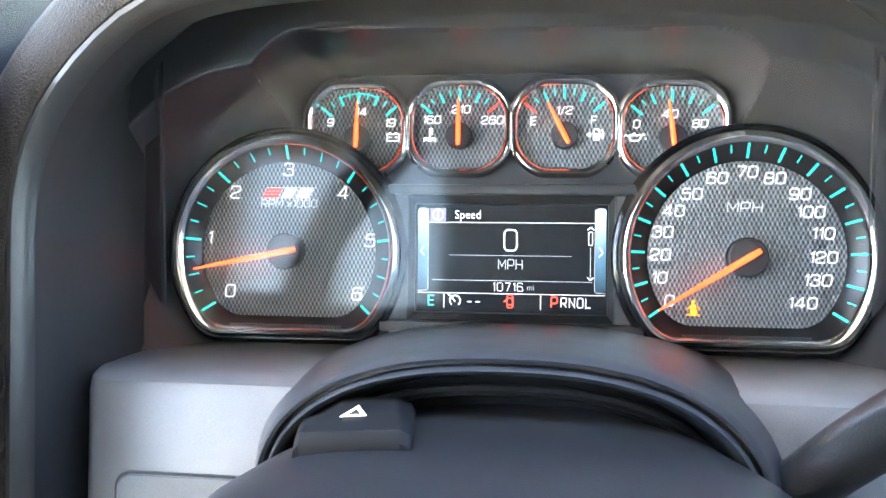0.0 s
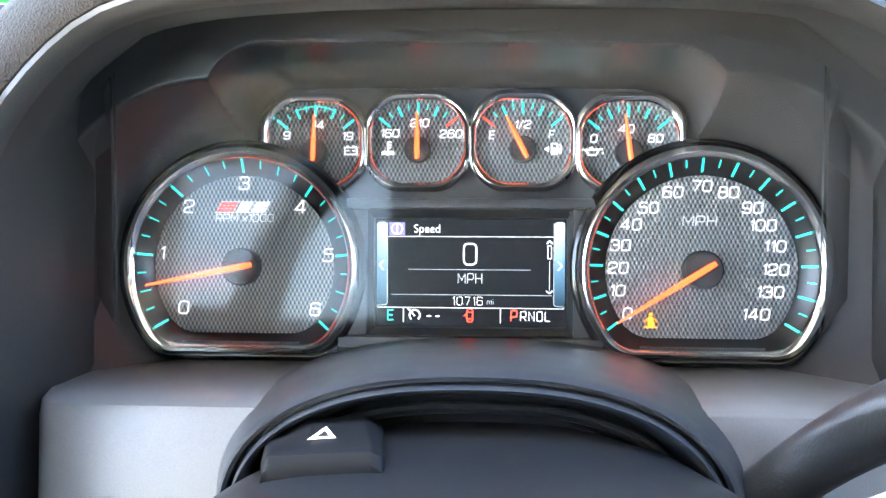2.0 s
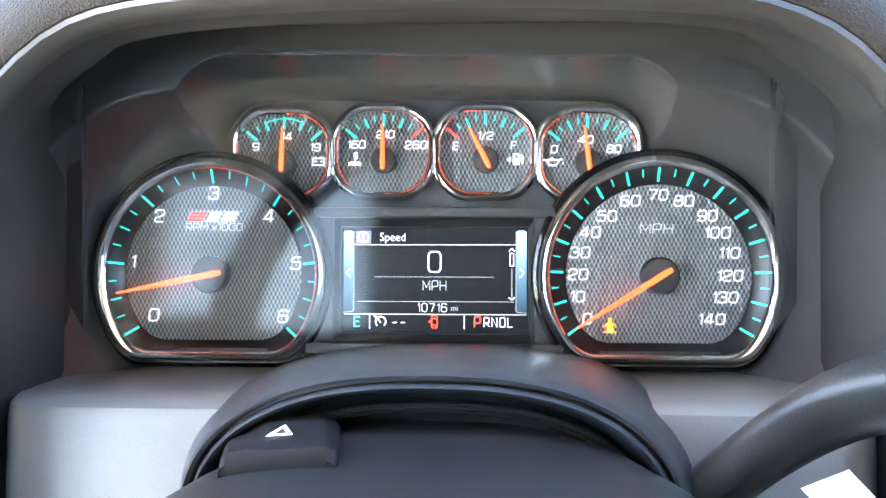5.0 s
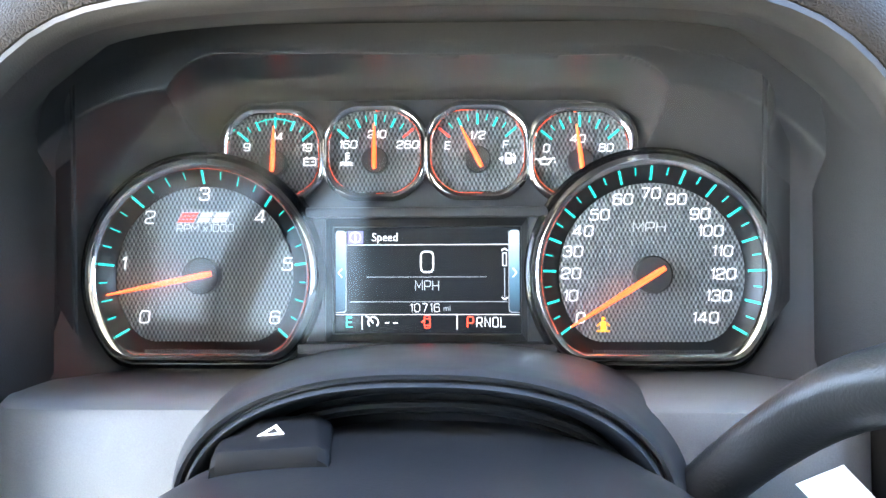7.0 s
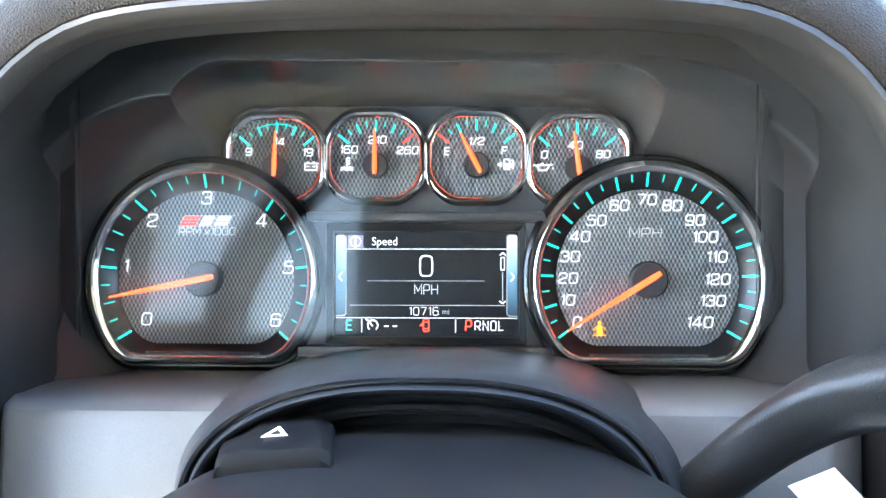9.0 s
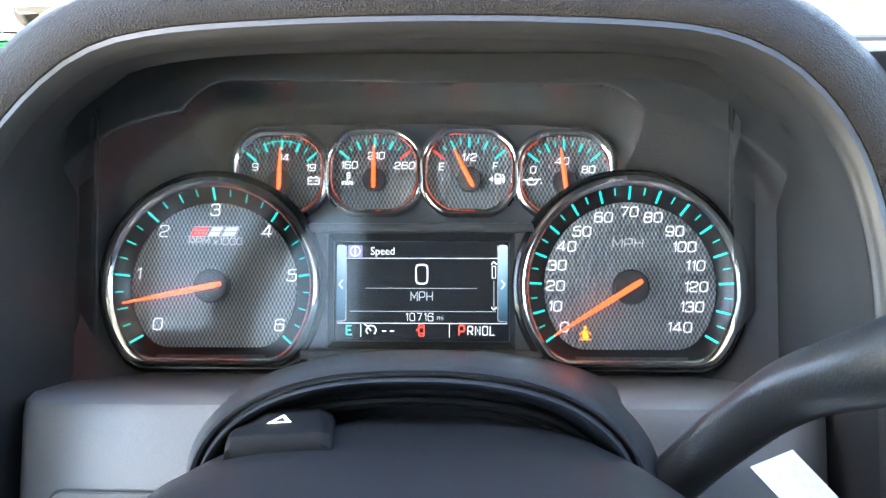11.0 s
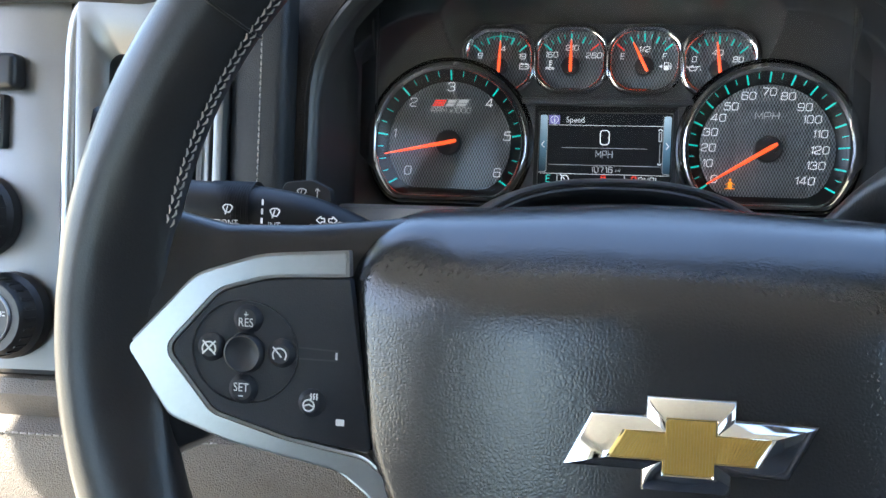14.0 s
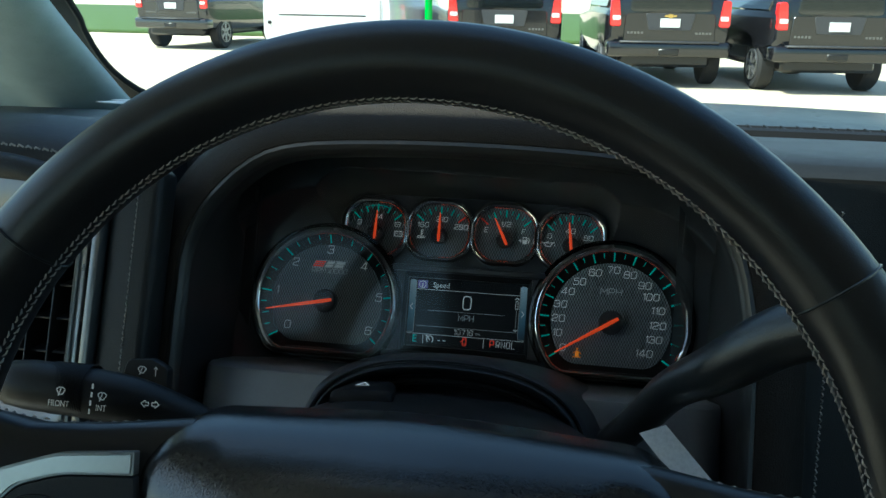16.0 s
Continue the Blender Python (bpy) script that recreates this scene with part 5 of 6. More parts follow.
# side vent
vent = thing("air_vent", (-0.275, LY, 0.0), "dark side air vent with a silver frame", "air vent")
o0 = rounded([(-0.2955, -0.072), (-0.2965, 0.036), (-0.238, 0.036), (-0.238, -0.072)], 0.008)
o1 = rounded([(-0.311, -0.095), (-0.314, 0.072), (-0.232, 0.062), (-0.232, -0.095)], 0.010)
bm = bmesh.new()
om = [((3 * a[0] + b[0]) / 4, (3 * a[1] + b[1]) / 4) for a, b in zip(o0, o1)]
oq = [((a[0] + 3 * b[0]) / 4, (a[1] + 3 * b[1]) / 4) for a, b in zip(o0, o1)]
loft(bm, [flat(o0, LY + 0.055), flat(o0, LY + 0.004), flat(om, LY - 0.001), flat(oq, LY - 0.0045), flat(o1, LY - 0.004), flat(o1, LY + 0.02)])
part("frame", tidy(bm), SATIN_DARK, vent, "satin grey vent frame")
part("duct", plate(bmesh.new(), o1, LY + 0.050, LY + 0.056), FACE_DARK, vent, smooth=False)
for x in (-0.2865, -0.270, -0.254):
    part("vane", box(bmesh.new(), (x - 0.0007, LY + 0.006, -0.068), (x + 0.0007, LY + 0.040, 0.035), 0.0004, 1), PLASTIC, vent)
for z in (-0.050, -0.028, -0.006, 0.016):
    part("slat", box(bmesh.new(), (-0.295, LY + 0.012, z - 0.0008), (-0.239, LY + 0.036, z + 0.0008), 0.0004, 1, Matrix.Translation((0, LY, z)) @ Matrix.Rotation(0.3, 4, "X") @ Matrix.Translation((0, -LY, -z))), PLASTIC, vent)
for x, w, m in ((-0.2305, 0.0022, SATIN), (-0.2235, 0.0030, SATIN_DARK)):
    bm = bmesh.new()
    box(bm, (x - w, LY - 0.002, -0.110), (x + w, LY + 0.02, 0.075), 0.0015)
    structure("vent_trim", bm, m, "vertical satin strip beside the side vent", "trim")
bm = bmesh.new()
box(bm, (-0.2200, LY + 0.004, -0.150), (-0.186, LY + 0.03, 0.080), 0.006, 3)
structure("stitched_strip", bm, DASH_LEATHER, "stitched leather strip between vent and cluster hood", "trim")
bm = bmesh.new()
for k in range(58):
    z = -0.145 + k * 0.0038
    tube(bm, [(-0.2005, LY + 0.0042, z), (-0.2005, LY + 0.0030, z + 0.0013), (-0.2005, LY + 0.0042, z + 0.0026)], 0.00042, 5)
part_of = structure("seam_stitching", bm, STITCH, "row of grey stitches along the strip", "stitching")
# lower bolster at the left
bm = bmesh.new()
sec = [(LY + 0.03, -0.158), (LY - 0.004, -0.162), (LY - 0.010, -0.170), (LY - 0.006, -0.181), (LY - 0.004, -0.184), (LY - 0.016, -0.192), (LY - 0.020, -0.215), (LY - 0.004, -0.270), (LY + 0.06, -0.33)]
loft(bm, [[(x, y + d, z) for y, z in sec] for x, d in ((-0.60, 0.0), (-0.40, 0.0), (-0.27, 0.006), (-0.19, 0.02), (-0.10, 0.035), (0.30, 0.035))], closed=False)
structure("knee_bolster", tidy(bm), TAN, "padded leather bolster along the bottom of the dash, sunlight in its colour", "dash")
bm = bmesh.new()
for k in range(70):
    x = -0.58 + k * 0.0052
    d = float(np.interp(x, [-0.40, -0.27, -0.19], [0.0, 0.006, 0.02]))
    tube(bm, [(x, LY - 0.0165 + d, -0.1915), (x + 0.0018, LY - 0.0180 + d, -0.1910), (x + 0.0036, LY - 0.0165 + d, -0.1915)], 0.0006, 5)
structure("bolster_stitching", bm, STITCH, "row of pale stitches on the bolster", "stitching")

bm = bmesh.new()
box(bm, (-0.62, -0.040, -0.20), (-0.1790, 0.055, 0.108), 0.004)
box(bm, (0.1905, -0.040, -0.20), (0.40, 0.055, 0.108), 0.004)
structure("dash_core", bm, DASH_LEATHER, "dark body of the dash behind the trims", "dash")

# ---- right of the cluster ----
RY = -0.098
bm = bmesh.new()
loft(bm, [[(x, y, z) for z in (-0.26, -0.10, 0.0, 0.06, 0.10)] for x, y in ((0.191, -0.080), (0.194, RY + 0.002), (0.206, RY), (0.224, RY - 0.001), (0.232, RY + 0.004), (0.300, RY + 0.008), (0.330, RY + 0.05))], closed=False)
structure("centre_side", tidy(bm), DASH_LEATHER, "stitched dark leather panel beside the cluster", "panel")
for n, x in (("panel_stitching", 0.2150), ("panel_stitching", 0.2380)):
    bm = bmesh.new()
    for k in range(84):
        z = -0.245 + k * 0.0039
        xx = x - (0.008 if z < 0 else 0.0) * (-z / 0.2) + (0.010 * (z - 0.04) / 0.06 if z > 0.04 else 0.0)
        tube(bm, [(xx, RY + 0.002, z), (xx, RY - 0.0018, z + 0.0013), (xx, RY + 0.002, z + 0.0026)], 0.0005, 5)
    structure(n, bm, STITCH, "row of pale stitches on the leather panel", "stitching")
bm = bmesh.new()
box(bm, (0.335, RY - 0.01, -0.30), (0.62, RY + 0.06, 0.075), 0.01, 3)
structure("centre_stack", bm, PLASTIC_GREY, "dark grey front of the centre stack", "panel")

# ---- dash top, in world coordinates ----
W0 = Matrix()


def dip(x, edge, way):
    """How far the dash pad rolls down towards the cluster."""
    return 0.45 * max(0.0, (x - edge) * way + 0.10) ** 1.6


def pad_slab(bm, x0, x1, sections, edge=None, way=1):
    loft(bm, [[(x, y + (0.5 * dip(x, edge, way) if edge is not None else 0), z - (dip(x, edge, way) if edge is not None else 0)) for y, z in sections] for x in np.linspace(x0, x1, 40 if edge is not None else 6)], cap0=True, cap1=True)


W_DASH = Matrix.Translation((0, 0, -0.008))
bm = bmesh.new()
pad_slab(bm, -0.66, 1.12, [(0.062, 1.30), (0.064, 1.366), (0.075, 1.374), (0.15, 1.372), (0.35, 1.352), (0.50, 1.330), (0.54, 1.315), (0.56, 1.27), (0.75, 1.255)])
structure("dash_top", tidy(bm), DASH_LEATHER, "grained dark dash top running to the windscreen", "dash", base=W_DASH)
for n, x0, x1, ahead, drop in (("dash_pad", -0.66, -0.222, 0.042, -0.015), ("dash_pad", 0.330, 1.12, -0.004, 0.010)):
    edge, way = (x1, 1) if x0 < 0 else (x0, -1)
    bm = bmesh.new()
    pad_slab(bm, x0, x1, [(y - ahead, z - drop) for y, z in ((0.04, 1.20), (-0.030, 1.318), (-0.052, 1.322), (-0.064, 1.334), (-0.066, 1.346), (-0.060, 1.3525), (-0.0585, 1.3535), (-0.064, 1.357), (-0.066, 1.364), (-0.060, 1.373), (-0.045, 1.380), (0.0, 1.384))] + [(0.09, 1.376), (0.10, 1.35)], edge, way)
    structure(n, tidy(bm), DASH_LEATHER, "padded stitched edge of the dash top", "dash", base=W0)
    bm = bmesh.new()
    k = x0 + 0.004
    while k < x1 - 0.006:
        d, e = dip(k, edge, way), dip(k + 0.004, edge, way)
        yy, zz = -0.0615 - ahead, 1.3730 - drop
        tube(bm, [(k, yy + d * 0.5, zz - d), (k + 0.0020, yy - 0.0012 + d * 0.5, zz + 0.0016 - (d + e) / 2), (k + 0.0040, yy + e * 0.5, zz - e)], 0.0007, 5)
        k += 0.0058
    structure("pad_stitching", bm, STITCH, "row of pale stitches along the dash pad", "stitching", base=W0)
bm = bmesh.new()
tube(bm, smooth_path([(-0.66, -0.105, 1.3700), (-0.45, -0.110, 1.3735), (-0.38, -0.112, 1.3755), (-0.338, -0.112, 1.3765), (-0.300, -0.112, 1.3745), (-0.271, -0.110, 1.3690), (-0.248, -0.106, 1.3590), (-0.228, -0.100, 1.3440)], 6), 0.0095, 14)
structure("dash_roll", tidy(bm), DASH_LEATHER, "rounded leather roll under the stitched dash pad", "dash", base=W0)
bm = bmesh.new()
loft(bm, [[(x, y, z) for y, z in ((0.385, 1.3430), (0.390, 1.3530), (0.402, 1.3545), (0.408, 1.3500), (0.470, 1.3420), (0.476, 1.3465), (0.488, 1.3440), (0.492, 1.3300))] for x in (-0.08, 0.3, 0.7, 1.10)], cap0=True, cap1=True)
structure("defroster_trim", tidy(bm), FLOCK, "black plastic trim round the windscreen air slot", "trim", base=W_DASH)
for k in range(60):
    if k == 0:
        slat_parent = thing("defroster_vent", (0.5, 0.44, 1.345), "black slotted air outlet below the windscreen", "air vent", base=W_DASH)
    x = -0.05 + k * 0.019
    part("fin", box(bmesh.new(), (x, 0.410, 1.3440), (x + 0.002, 0.468, 1.3490)), FLOCK, slat_parent, smooth=False)
bm = bmesh.new()
box(bm, (-0.66, 0.0, 0.55), (1.12, 0.10, 1.0))
structure("firewall", bm, DOOR_TRIM, "dark panel under the dash", "wall", base=W0)
# printed papers and a green folder lying on the dash
def sheet(corners, z0, thick, lift=0.0):
    """A thin sheet over a four-cornered plan, its first corner curled up."""
    bm = bmesh.new()
    rings = []
    for u in np.linspace(0, 1, 9):
        a, b = Vector(corners[0]).lerp(Vector(corners[1]), float(u)), Vector(corners[3]).lerp(Vector(corners[2]), float(u))
        line = [a.lerp(b, float(v)) for v in np.linspace(0, 1, 7)]
        up = [z0 - 0.07 * max(p.y - 0.15, 0.0) + lift * (1 - u) ** 2 * (1 - v) for p, v in zip(line, np.linspace(0, 1, 7))]
        rings.append([(p.x, p.y, z) for p, z in zip(line, up)] + [(p.x, p.y, z - thick) for p, z in reversed(list(zip(line, up)))])
    return tidy(loft(bm, rings, cap0=True, cap1=True))


folder = thing("green_folder", (-0.30, 0.30, 1.36), "bright green folder lying under the papers on the dash", "folder", base=W_DASH)
part("cover", sheet([(-0.50, 0.43), (-0.36, 0.165), (-0.06, 0.185), (-0.12, 0.46)], 1.3755, 0.003), GREEN, folder, smooth=False)
leaf = thing("paper_sheets", (-0.28, 0.32, 1.37), "white printed paper sheets lying on the green folder", "paper", base=W_DASH)
part("sheet", sheet([(-0.44, 0.235), (-0.14, 0.225), (-0.13, 0.43), (-0.42, 0.44)], 1.3785, 0.0008, 0.006), PAPER, leaf, smooth=False)
part("sheet", sheet([(-0.41, 0.215), (-0.11, 0.235), (-0.12, 0.44), (-0.42, 0.42)], 1.3805, 0.0008, 0.008), PAPER, leaf, smooth=False)
bm = bmesh.new()
for k in range(16):
    y0 = 0.250 + k * 0.0105
    z = 1.3822 - 0.07 * (y0 - 0.15)
    for x0, x1 in ((-0.355, -0.270), (-0.262, -0.262 + 0.03 + 0.055 * ((k * 7) % 5) / 4)):
        bm.faces.new([bm.verts.new(p) for p in ((x0, y0, z), (x1, y0, z), (x1, y0 + 0.0032, z - 0.0002), (x0, y0 + 0.0032, z - 0.0002))])
part("printed_lines", bm, FACE_DARK, leaf, "rows of dark print", smooth=False)

# ---- cab shell ----
def slab(name, lo, hi, mat, label, cat, bevel=0.0):
    return structure(name, box(bmesh.new(), lo, hi, bevel), mat, label, cat, base=W0)


slab("cab_floor", (-0.80, -1.50, 0.50), (1.30, 0.0, 0.55), DOOR_TRIM, "dark cab floor", "floor")
# unseen roof; its front edge is set for the sky sheen on the pad
slab("cab_roof", (-0.80, -1.50, 1.93), (1.30, -0.24, 1.98), FABRIC, "pale fabric headliner", "ceiling")
# the driver's door stands open ahead of its pillar
slab("door_wall_left", (-0.80, -1.50, 0.55), (-0.72, -1.06, 1.33), DOOR_TRIM, "dark trim behind the open door", "wall")
# unseen pillars and pane; pale tone and widths shape reflections on cover and pad
slab("rear_pillar_left", (-0.80, -1.50, 1.33), (-0.72, -1.42, 1.83), PALE_TRIM, "unseen rear pillar, pale to lighten the gauge cover's reflection", "pillar")
slab("door_pillar_left", (-0.80, -1.06, 0.55), (-0.72, -0.92, 1.83), PALE_TRIM, "unseen door pillar, pale for its reflection on the wheel pad", "pillar", 0.02)
slab("rear_window_left", (-0.765, -1.42, 1.33), (-0.759, -1.06, 1.83), TINTED, "unseen tinted side pane, reflected in the gauge cover", "window")
slab("door_wall_right", (1.22, -1.50, 0.55), (1.30, 0.60, 1.33), DOOR_TRIM, "dark door trim below the window", "door")
# unseen pillars; the gap between them gives the pad its right-hand light strip
slab("door_pillar_right", (1.22, -0.98, 1.33), (1.30, -0.72, 1.83), DOOR_TRIM, "dark door pillar", "pillar")
slab("rear_pillar_right", (1.22, -1.50, 1.33), (1.30, -1.35, 1.83), DOOR_TRIM, "dark rear pillar", "pillar")
# unseen rails, long enough to keep the sun off wheel and knee panel
for n, x0, x1 in (("roof_rail_left", -0.80, -0.72), ("roof_rail_right", 1.22, 1.30)):
    slab(n, (x0, -1.50, 1.83), (x1, -0.10, 1.93), FABRIC, "pale roof rail above the door", "wall")
slab("door_sill", (-0.80, -0.92, 0.45), (-0.70, 0.15, 0.60), SATIN_DARK, "worn metal door sill", "sill")
slab("kick_panel", (-0.80, 0.12, 0.45), (-0.70, 0.62, 1.30), DOOR_TRIM, "dark kick panel ahead of the open door", "wall")
slab("back_wall", (-0.72, -1.50, 0.55), (1.22, -1.44, 1.30), DOOR_TRIM, "dark rear wall of the cab", "wall")
# unseen pane and wall, placed to shape the reflection over the tachometer
slab("sheen_window", (-0.72, -1.475, 1.30), (-0.24, -1.469, 1.93), TINTED, "unseen tinted rear pane, added for the sheen on the gauge cover", "window")
slab("sheen_edge_wall", (-0.24, -1.50, 1.30), (1.22, -1.44, 1.93), DOOR_TRIM, "unseen dark rear wall, bounding the sheen on the gauge cover", "wall")
for s, x in ((-1, -0.655), (1, 1.155)):
    bm = bmesh.new()
    a, b = Vector((x + s * 0.055, 0.62, 1.26)), Vector((x + s * 0.005, -0.24, 1.95))
    rings = []
    for t in np.linspace(0, 1, 17):
        p = a.lerp(b, float(t))
        w, d = 0.139 - 0.01 * float(t) - 0.013 * math.sin(math.pi * min(float(t) / 0.5, 1.0)), 0.055
        rings.append([(p.x + w * math.copysign(abs(math.cos(q)) ** 0.85, math.cos(q)), p.y + d * math.copysign(abs(math.sin(q)) ** 0.85, math.sin(q)), p.z) for q in np.linspace(0, math.tau, 32, endpoint=False)])
    loft(bm, rings, cap0=True, cap1=True)
    structure("a_pillar", tidy(bm), TEAL_TRIM, "grey-teal trim of the windscreen pillar", "pillar", base=W0)
    # the glass corner is rounded: a rubber lip and a black border outside it, both on the plane of the windscreen
    lip = smooth_path([(0.25 + s * u, z, 0.0) for u, z in ((0.78, 1.90), (0.825, 1.60), (0.862, 1.465), (0.880, 1.430), (0.895, 1.395), (0.900, 1.365), (0.895, 1.343), (0.880, 1.323), (0.845, 1.310), (0.75, 1.308), (0.60, 1.308))], 6)
    on_glass = lambda u, z: (u, 0.795 - (z - 1.25) * 1.478, z)
    structure("windscreen_seal", tube(bmesh.new(), [on_glass(p[0], p[1]) for p in lip], 0.005, 8), SEAL, "black rubber lip round the windscreen corner", "trim", base=W0)
    mid = Vector((0.25 + s * 0.55, 1.60))
    outer = [Vector((p[0], p[1])) + (Vector((p[0], p[1])) - mid).normalized() * 0.11 for p in lip]
    bm = bmesh.new()
    loft(bm, [[on_glass(p[0], p[1]) for p in lip], [on_glass(q.x, q.y) for q in outer]], closed=False)
    structure("windscreen_border", bm, SEAL, "black printed border of the windscreen", "trim", base=W0, smooth=False)
bm = bmesh.new()
bm.faces.new([bm.verts.new(p) for p in ((-0.72, 0.80, 1.25), (1.22, 0.80, 1.25), (1.16, -0.22, 1.94), (-0.66, -0.22, 1.94))])
g = structure("windscreen", bm, GLASS, "clear raked windscreen", "window", base=W0, smooth=False)
g.visible_shadow = False

# ---- the truck's own bonnet and wipers ----
bm = bmesh.new()
loft(bm, [[(x, y, z + 0.03 * (1 - (x / 0.95 - 0.25) ** 2)) for x in np.linspace(-0.72, 1.20, 13)] for y, z in ((0.86, 1.235), (1.0, 1.245), (1.5, 1.215), (1.9, 1.16), (2.05, 1.08), (2.08, 0.6))], closed=False)
bonnet = thing("bonnet", (0.25, 1.2, 1.2), "dark glossy bonnet of the truck", "bonnet", base=W0)
part("bonnet_skin", tidy(bm), BONNET, bonnet)
bm = bmesh.new()
box(bm, (-0.75, 0.72, 1.20), (1.25, 0.86, 1.258), 0.008)
structure("scuttle", bm, PLASTIC, "black plastic scuttle panel under the windscreen", "panel", base=W0)
for x0, x1 in ((-0.45, 0.15), (0.25, 0.85)):
    w = thing("windscreen_wiper", (x0, 0.78, 1.25), "black windscreen wiper at rest", "wiper", base=W0)
    part("arm", tube(bmesh.new(), [(x0, 0.79, 1.25), (x0 + 0.25, 0.775, 1.262), (x1, 0.76, 1.270)], [0.009, 0.006, 0.004], 8), PLASTIC, w)
    part("blade", tube(bmesh.new(), [(x0 + 0.05, 0.745, 1.262), (x1 + 0.10, 0.735, 1.275)], 0.004, 6), SATIN_DARK, w)


# ---- parking lot ----
bm = bmesh.new()
ys = [-60, -10, 0, 5, 10, 14, 18, 25, 40, 80, 200, 900]
xs = [-600, -100, -40, -20, -10, -5, 0, 5, 10, 20, 40, 100, 600]
loft(bm, [[(x, y, 0.0) for x in xs] for y in ys], closed=False)
structure("ground", tidy(bm), ASPHALT, "pale sunlit concrete parking lot", "ground", base=Matrix())
bm = bmesh.new()
box(bm, (-60, 26, -0.02), (60, 60, 0.12), 0.05)
structure("verge", bm, GRASS, "grass verge beyond the parking lot", "verge", base=Matrix(), kind="stuff")


def car_ring(w, z0, zb, zt, top, y):
    """A car's cross-section at y: half width w, sill z0, waist zb, roof zt, half width of the roof."""
    pts = [(-w * 0.94, z0), (-w, z0 + 0.22), (-w, zb), (-top, zt - 0.06), (-top + 0.14, zt), (top - 0.14, zt), (top, zt - 0.06), (w, zb), (w, z0 + 0.22), (w * 0.94, z0)]
    return [(x, y, z) for x, z in rounded(pts, [0.05, 0.1, 0.06, 0.08, 0.1, 0.1, 0.08, 0.06, 0.1, 0.05], 3)]


def wheel_parts(car, x, y, r, w, s):
    bm = bmesh.new()
    c = lambda q, xx: [(xx, y + q * math.cos(a), r + q * math.sin(a)) for a in np.linspace(0, math.tau, 32, endpoint=False)]
    loft(bm, [c(r * 0.6, x + s * w * 0.45), c(r * 0.9, x + s * w * 0.5), c(r, x + s * w * 0.35), c(r, x - s * w * 0.35), c(r * 0.9, x - s * w * 0.5), c(r * 0.55, x - s * w * 0.5)], cap0=True, cap1=True)
    ty = part("wheel", tidy(bm), TYRE, car, "worn black tyre on its rim")
    for k in range(6):
        a = k * math.tau / 6
        bm = bmesh.new()
        box(bm, (x + s * w * 0.44, -0.035, 0.03), (x + s * w * 0.52, 0.035, r * 0.6), 0.008, 1, Matrix.Translation((0, y, r)) @ Matrix.Rotation(a, 4, "X"))
        part("rim_spoke", bm, ALLOY, ty)
    bm = bmesh.new()
    loft(bm, [c(r * 0.63, x + s * w * 0.44), c(r * 0.63, x + s * w * 0.53), c(r * 0.57, x + s * w * 0.53), c(r * 0.57, x + s * w * 0.44)])
    part("rim_ring", tidy(bm), ALLOY, ty)


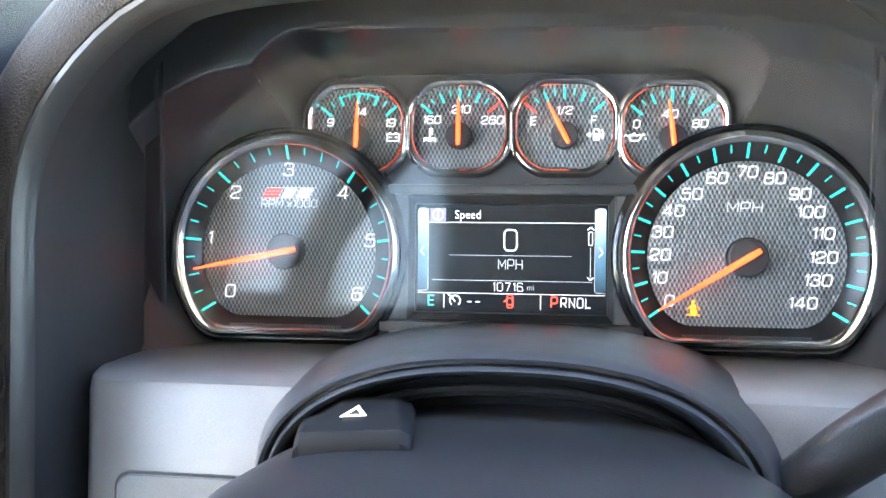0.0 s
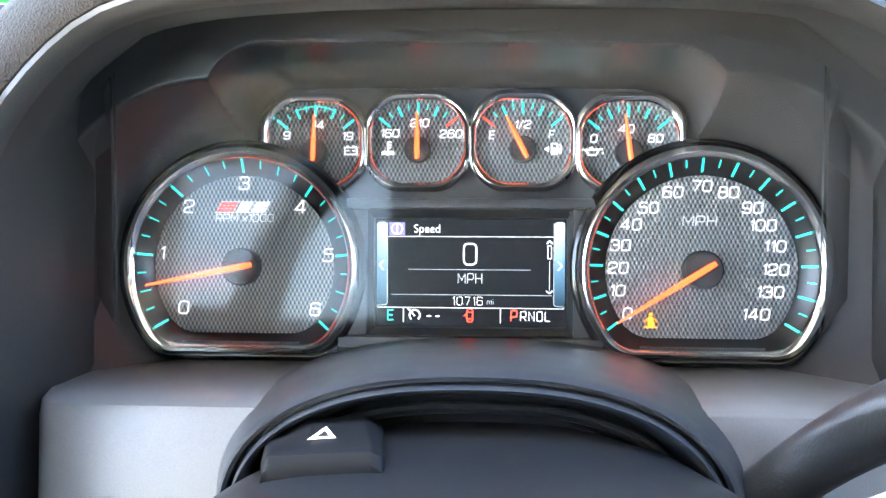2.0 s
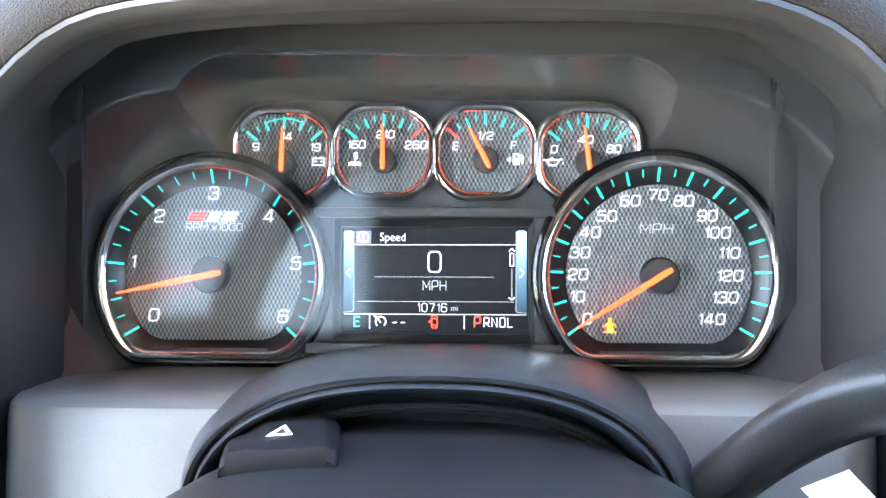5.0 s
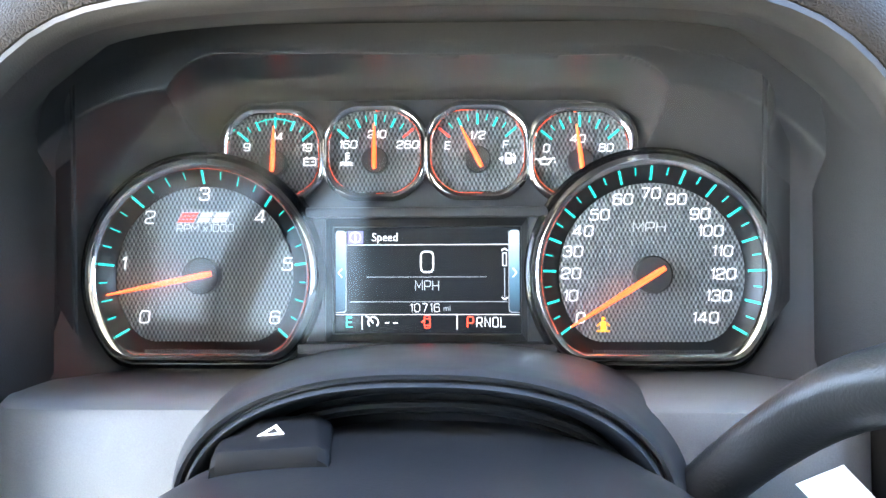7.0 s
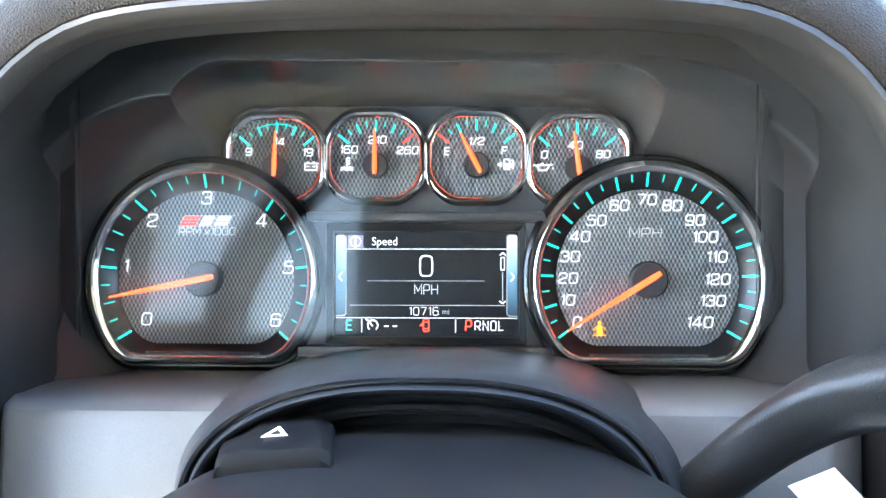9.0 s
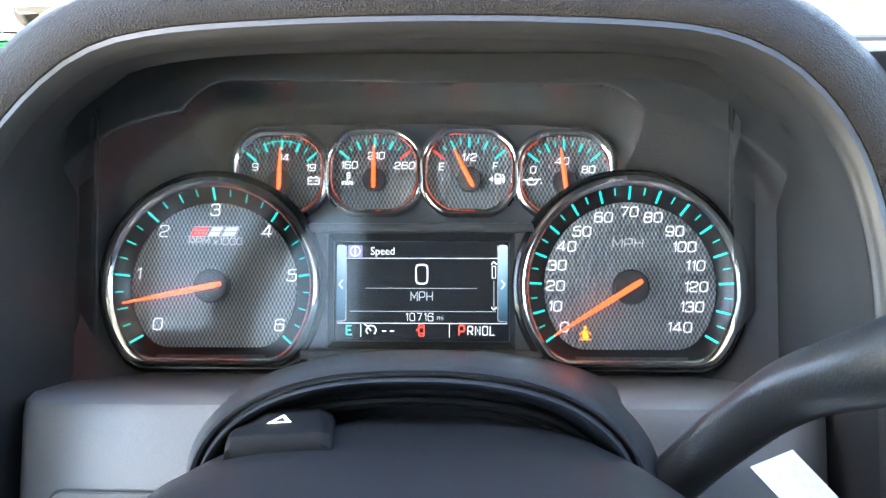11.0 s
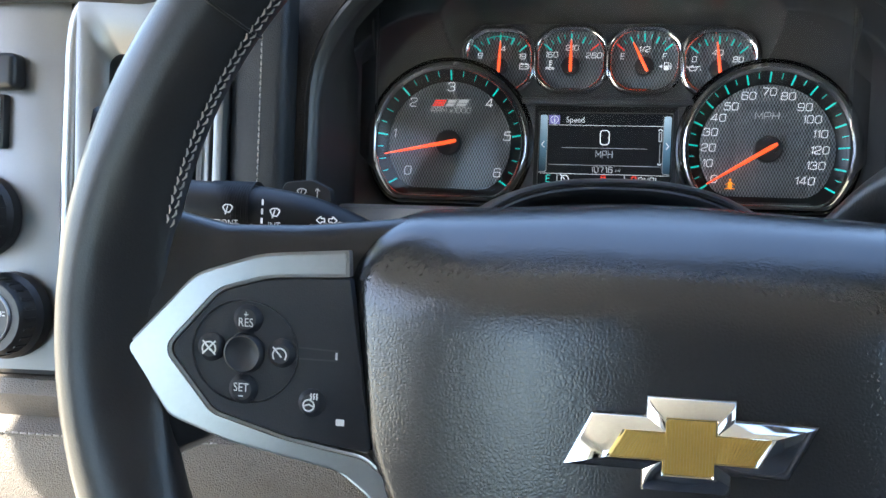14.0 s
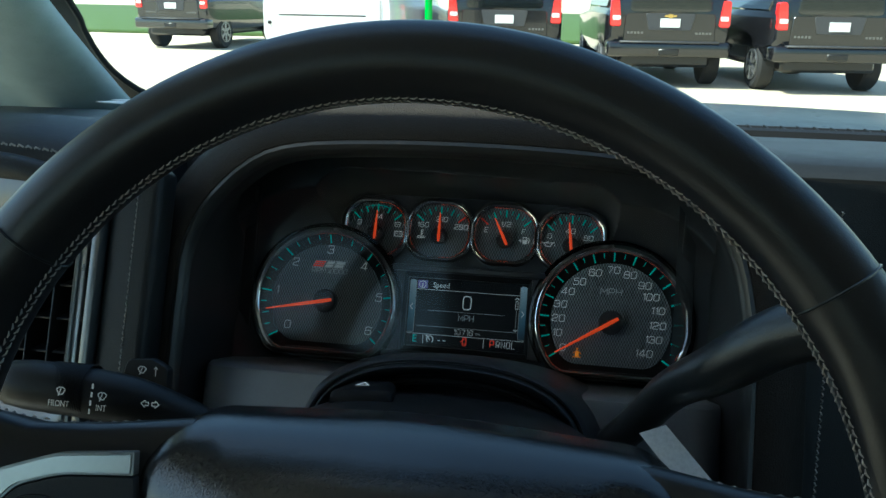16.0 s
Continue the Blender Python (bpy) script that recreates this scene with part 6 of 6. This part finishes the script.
def suv(x, y, yaw, paint, label, gold):
    base = Matrix.Translation((x, y, 0)) @ Matrix.Rotation(radians(yaw), 4, "Z")
    car = thing("parked_suv", (0, 0, 0), label, "car", "parked cars", base=base)
    bm = bmesh.new()
    loft(bm, [car_ring(0.93, 0.62, 1.10, 1.80, 0.72, 0.10), car_ring(0.98, 0.55, 1.14, 1.88, 0.76, 0.16), car_ring(1.0, 0.48, 1.16, 1.92, 0.78, 0.5), car_ring(1.0, 0.45, 1.16, 1.94, 0.80, 2.2),
              car_ring(1.0, 0.45, 1.15, 1.88, 0.76, 3.0), car_ring(1.0, 0.45, 1.14, 1.20, 0.86, 3.75), car_ring(0.98, 0.45, 1.08, 1.14, 0.84, 4.7), car_ring(0.90, 0.50, 0.95, 1.0, 0.78, 5.05)], cap0=True, cap1=True)
    body = part("body", tidy(bm), paint, car)
    o = rounded([(-0.66, 1.22), (0.66, 1.22), (0.60, 1.74), (-0.60, 1.74)], 0.06)
    part("rear_window", plate(bmesh.new(), o, 0.085, 0.14, 0.006), CAR_GLASS, body, "dark tinted rear window")
    part("tailgate", plate(bmesh.new(), rounded([(-0.74, 0.72), (0.74, 0.72), (0.72, 1.19), (-0.72, 1.19)], 0.05), 0.078, 0.14, 0.01), paint, body)
    part("plate_recess", plate(bmesh.new(), rounded([(-0.34, 0.93), (0.34, 0.93), (0.40, 1.19), (-0.40, 1.19)], 0.03), 0.066, 0.12, 0.008), PLASTIC_GREY, body, "grey recessed panel round the number plate")
    part("number_plate", box(bmesh.new(), (-0.16, 0.052, 0.97), (0.16, 0.07, 1.11), 0.005, 1), PAPER, body, "pale blank number plate")
    if gold:
        part("emblem", plate(bmesh.new(), rounded([(-0.10, 1.135), (-0.035, 1.135), (-0.035, 1.12), (0.035, 1.12), (0.035, 1.135), (0.09, 1.135), (0.10, 1.165), (0.035, 1.165), (0.035, 1.18), (-0.035, 1.18), (-0.035, 1.165), (-0.09, 1.165)], 0.003, 2), 0.055, 0.07), GOLD_RIB, body, "gold emblem", smooth=False)
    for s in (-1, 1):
        lamp = part("tail_light", plate(bmesh.new(), rounded([(s * 0.78, 0.98), (s * 0.965, 0.98), (s * 0.955, 1.40), (s * 0.83, 1.40)][:: s], 0.04), 0.070, 0.22, 0.012), RED_LAMP, body, "red tail light lens with faint emission")
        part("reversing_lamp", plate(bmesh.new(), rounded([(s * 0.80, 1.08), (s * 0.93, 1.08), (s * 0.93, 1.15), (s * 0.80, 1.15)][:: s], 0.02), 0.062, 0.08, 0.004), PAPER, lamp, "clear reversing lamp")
        part("side_window", box(bmesh.new(), (s * 0.885 - 0.05, 0.45, 1.24), (s * 0.885 + 0.05, 2.9, 1.66), 0.02, 1, Matrix.Translation((s * 0.885, 0, 1.45)) @ Matrix.Rotation(-s * 0.29, 4, "Y") @ Matrix.Translation((-s * 0.885, 0, -1.45))), CAR_GLASS, body)
        # plain bars in place of the badge lettering on the tailgate
        part("badge_bars", bar_letters(s), SATIN_DARK, body, "small pale badge bars", smooth=False)
        for yy in (0.95, 3.95):
            wheel_parts(car, s * 0.86, yy, 0.40, 0.27, s)
    bump = part("bumper", box(bmesh.new(), (-0.99, 0.0, 0.50), (0.99, 0.35, 0.74), 0.05, 3), paint, car, "body-coloured rear bumper")
    part("bumper_step", box(bmesh.new(), (-0.80, -0.02, 0.725), (0.80, 0.12, 0.755), 0.01, 1), PLASTIC_GREY, bump, "grey step pad")
    part("tow_hitch", box(bmesh.new(), (-0.17, -0.015, 0.53), (0.17, 0.05, 0.64), 0.02, 1), FACE_DARK, bump, "dark tow hitch recess")
    part("underbody", box(bmesh.new(), (-0.75, 0.3, 0.32), (0.75, 4.6, 0.55), 0.05, 1), FACE_DARK, car)
    return car


def bar_letters(s):
    bm = bmesh.new()
    for k in range(5):
        box(bm, (s * 0.55 - 0.13 + k * 0.055, 0.070, 0.865), (s * 0.55 - 0.095 + k * 0.055, 0.080, 0.90))
    return bm


suv(-1.45, 14.3, 6, CAR_BLACK, "black sport utility vehicle parked with its tail towards us", False)
suv(1.28, 14.0, 7, CAR_BLACK, "black sport utility vehicle with a gold tailgate emblem", True)
suv(3.80, 13.7, 9, CAR_BLACK, "dusty black sport utility vehicle parked at the row's end", False)
suv(-10.2, 19.5, -4, CAR_GREY, "dark grey sport utility vehicle parked in bright sun", False)


def white_truck(x, y):
    base = Matrix.Translation((x, y, 0))
    car = thing("white_truck", (0, 0, 0), "white pickup truck seen from behind", "truck", "parked cars", base=base)
    bm = bmesh.new()
    loft(bm, [car_ring(0.98, 0.62, 1.20, 1.42, 0.97, 0.08), car_ring(1.0, 0.60, 1.22, 1.45, 0.98, 0.15), car_ring(1.0, 0.58, 1.22, 1.45, 0.98, 1.9), car_ring(1.0, 0.52, 1.22, 1.95, 0.80, 2.1),
              car_ring(1.0, 0.52, 1.22, 1.95, 0.80, 3.8), car_ring(1.0, 0.52, 1.18, 1.25, 0.86, 4.5), car_ring(0.96, 0.52, 1.1, 1.18, 0.86, 5.6)], cap0=True, cap1=True)
    body = part("body", tidy(bm), CAR_WHITE, car)
    part("tailgate", plate(bmesh.new(), rounded([(-0.84, 0.70), (0.84, 0.70), (0.84, 1.36), (-0.84, 1.36)], 0.03), 0.055, 0.12, 0.01), CAR_WHITE, body)
    part("tailgate_groove", box(bmesh.new(), (-0.72, 0.05, 1.10), (0.62, 0.06, 1.118)), FACE_DARK, body, smooth=False)
    part("number_plate", box(bmesh.new(), (-0.20, 0.02, 0.58), (0.22, 0.05, 0.70), 0.005, 1), PLASTIC_GREY, body, "dark number plate holder")
    # made tall and dark, so it takes in shade under the tail too
    part("bumper", box(bmesh.new(), (-1.0, 0.0, 0.36), (1.0, 0.25, 0.72), 0.05, 2), SWITCH, car, "dark grey rear bumper")
    for s in (-1, 1):
        part("marker", box(bmesh.new(), (s * 0.88 - 0.025, 0.04, 0.97), (s * 0.88 + 0.025, 0.10, 1.02), 0.01, 1), FACE_DARK, body, "small dark round marker")
        for yy in (1.2, 4.8):
            wheel_parts(car, s * 0.86, yy, 0.40, 0.27, s)
    # full-width dark box: the underbody and the shade beneath it drawn together
    part("underbody", box(bmesh.new(), (-0.95, 0.2, 0.22), (0.95, 4.9, 0.60), 0.05, 1), FACE_DARK, car)


white_truck(-3.9, 12.0)
post = thing("green_post", (-2.55, 13.2, 0), "bright green painted post in the lot", "post", base=Matrix())
part("upright", tube(bmesh.new(), [(-2.55, 13.2, 0), (-2.55, 13.2, 1.9)], 0.06, 14), GREEN, post)
part("foot", box(bmesh.new(), (-2.68, 13.07, 0), (-2.42, 13.33, 0.03), 0.004, 1), GREEN, post)
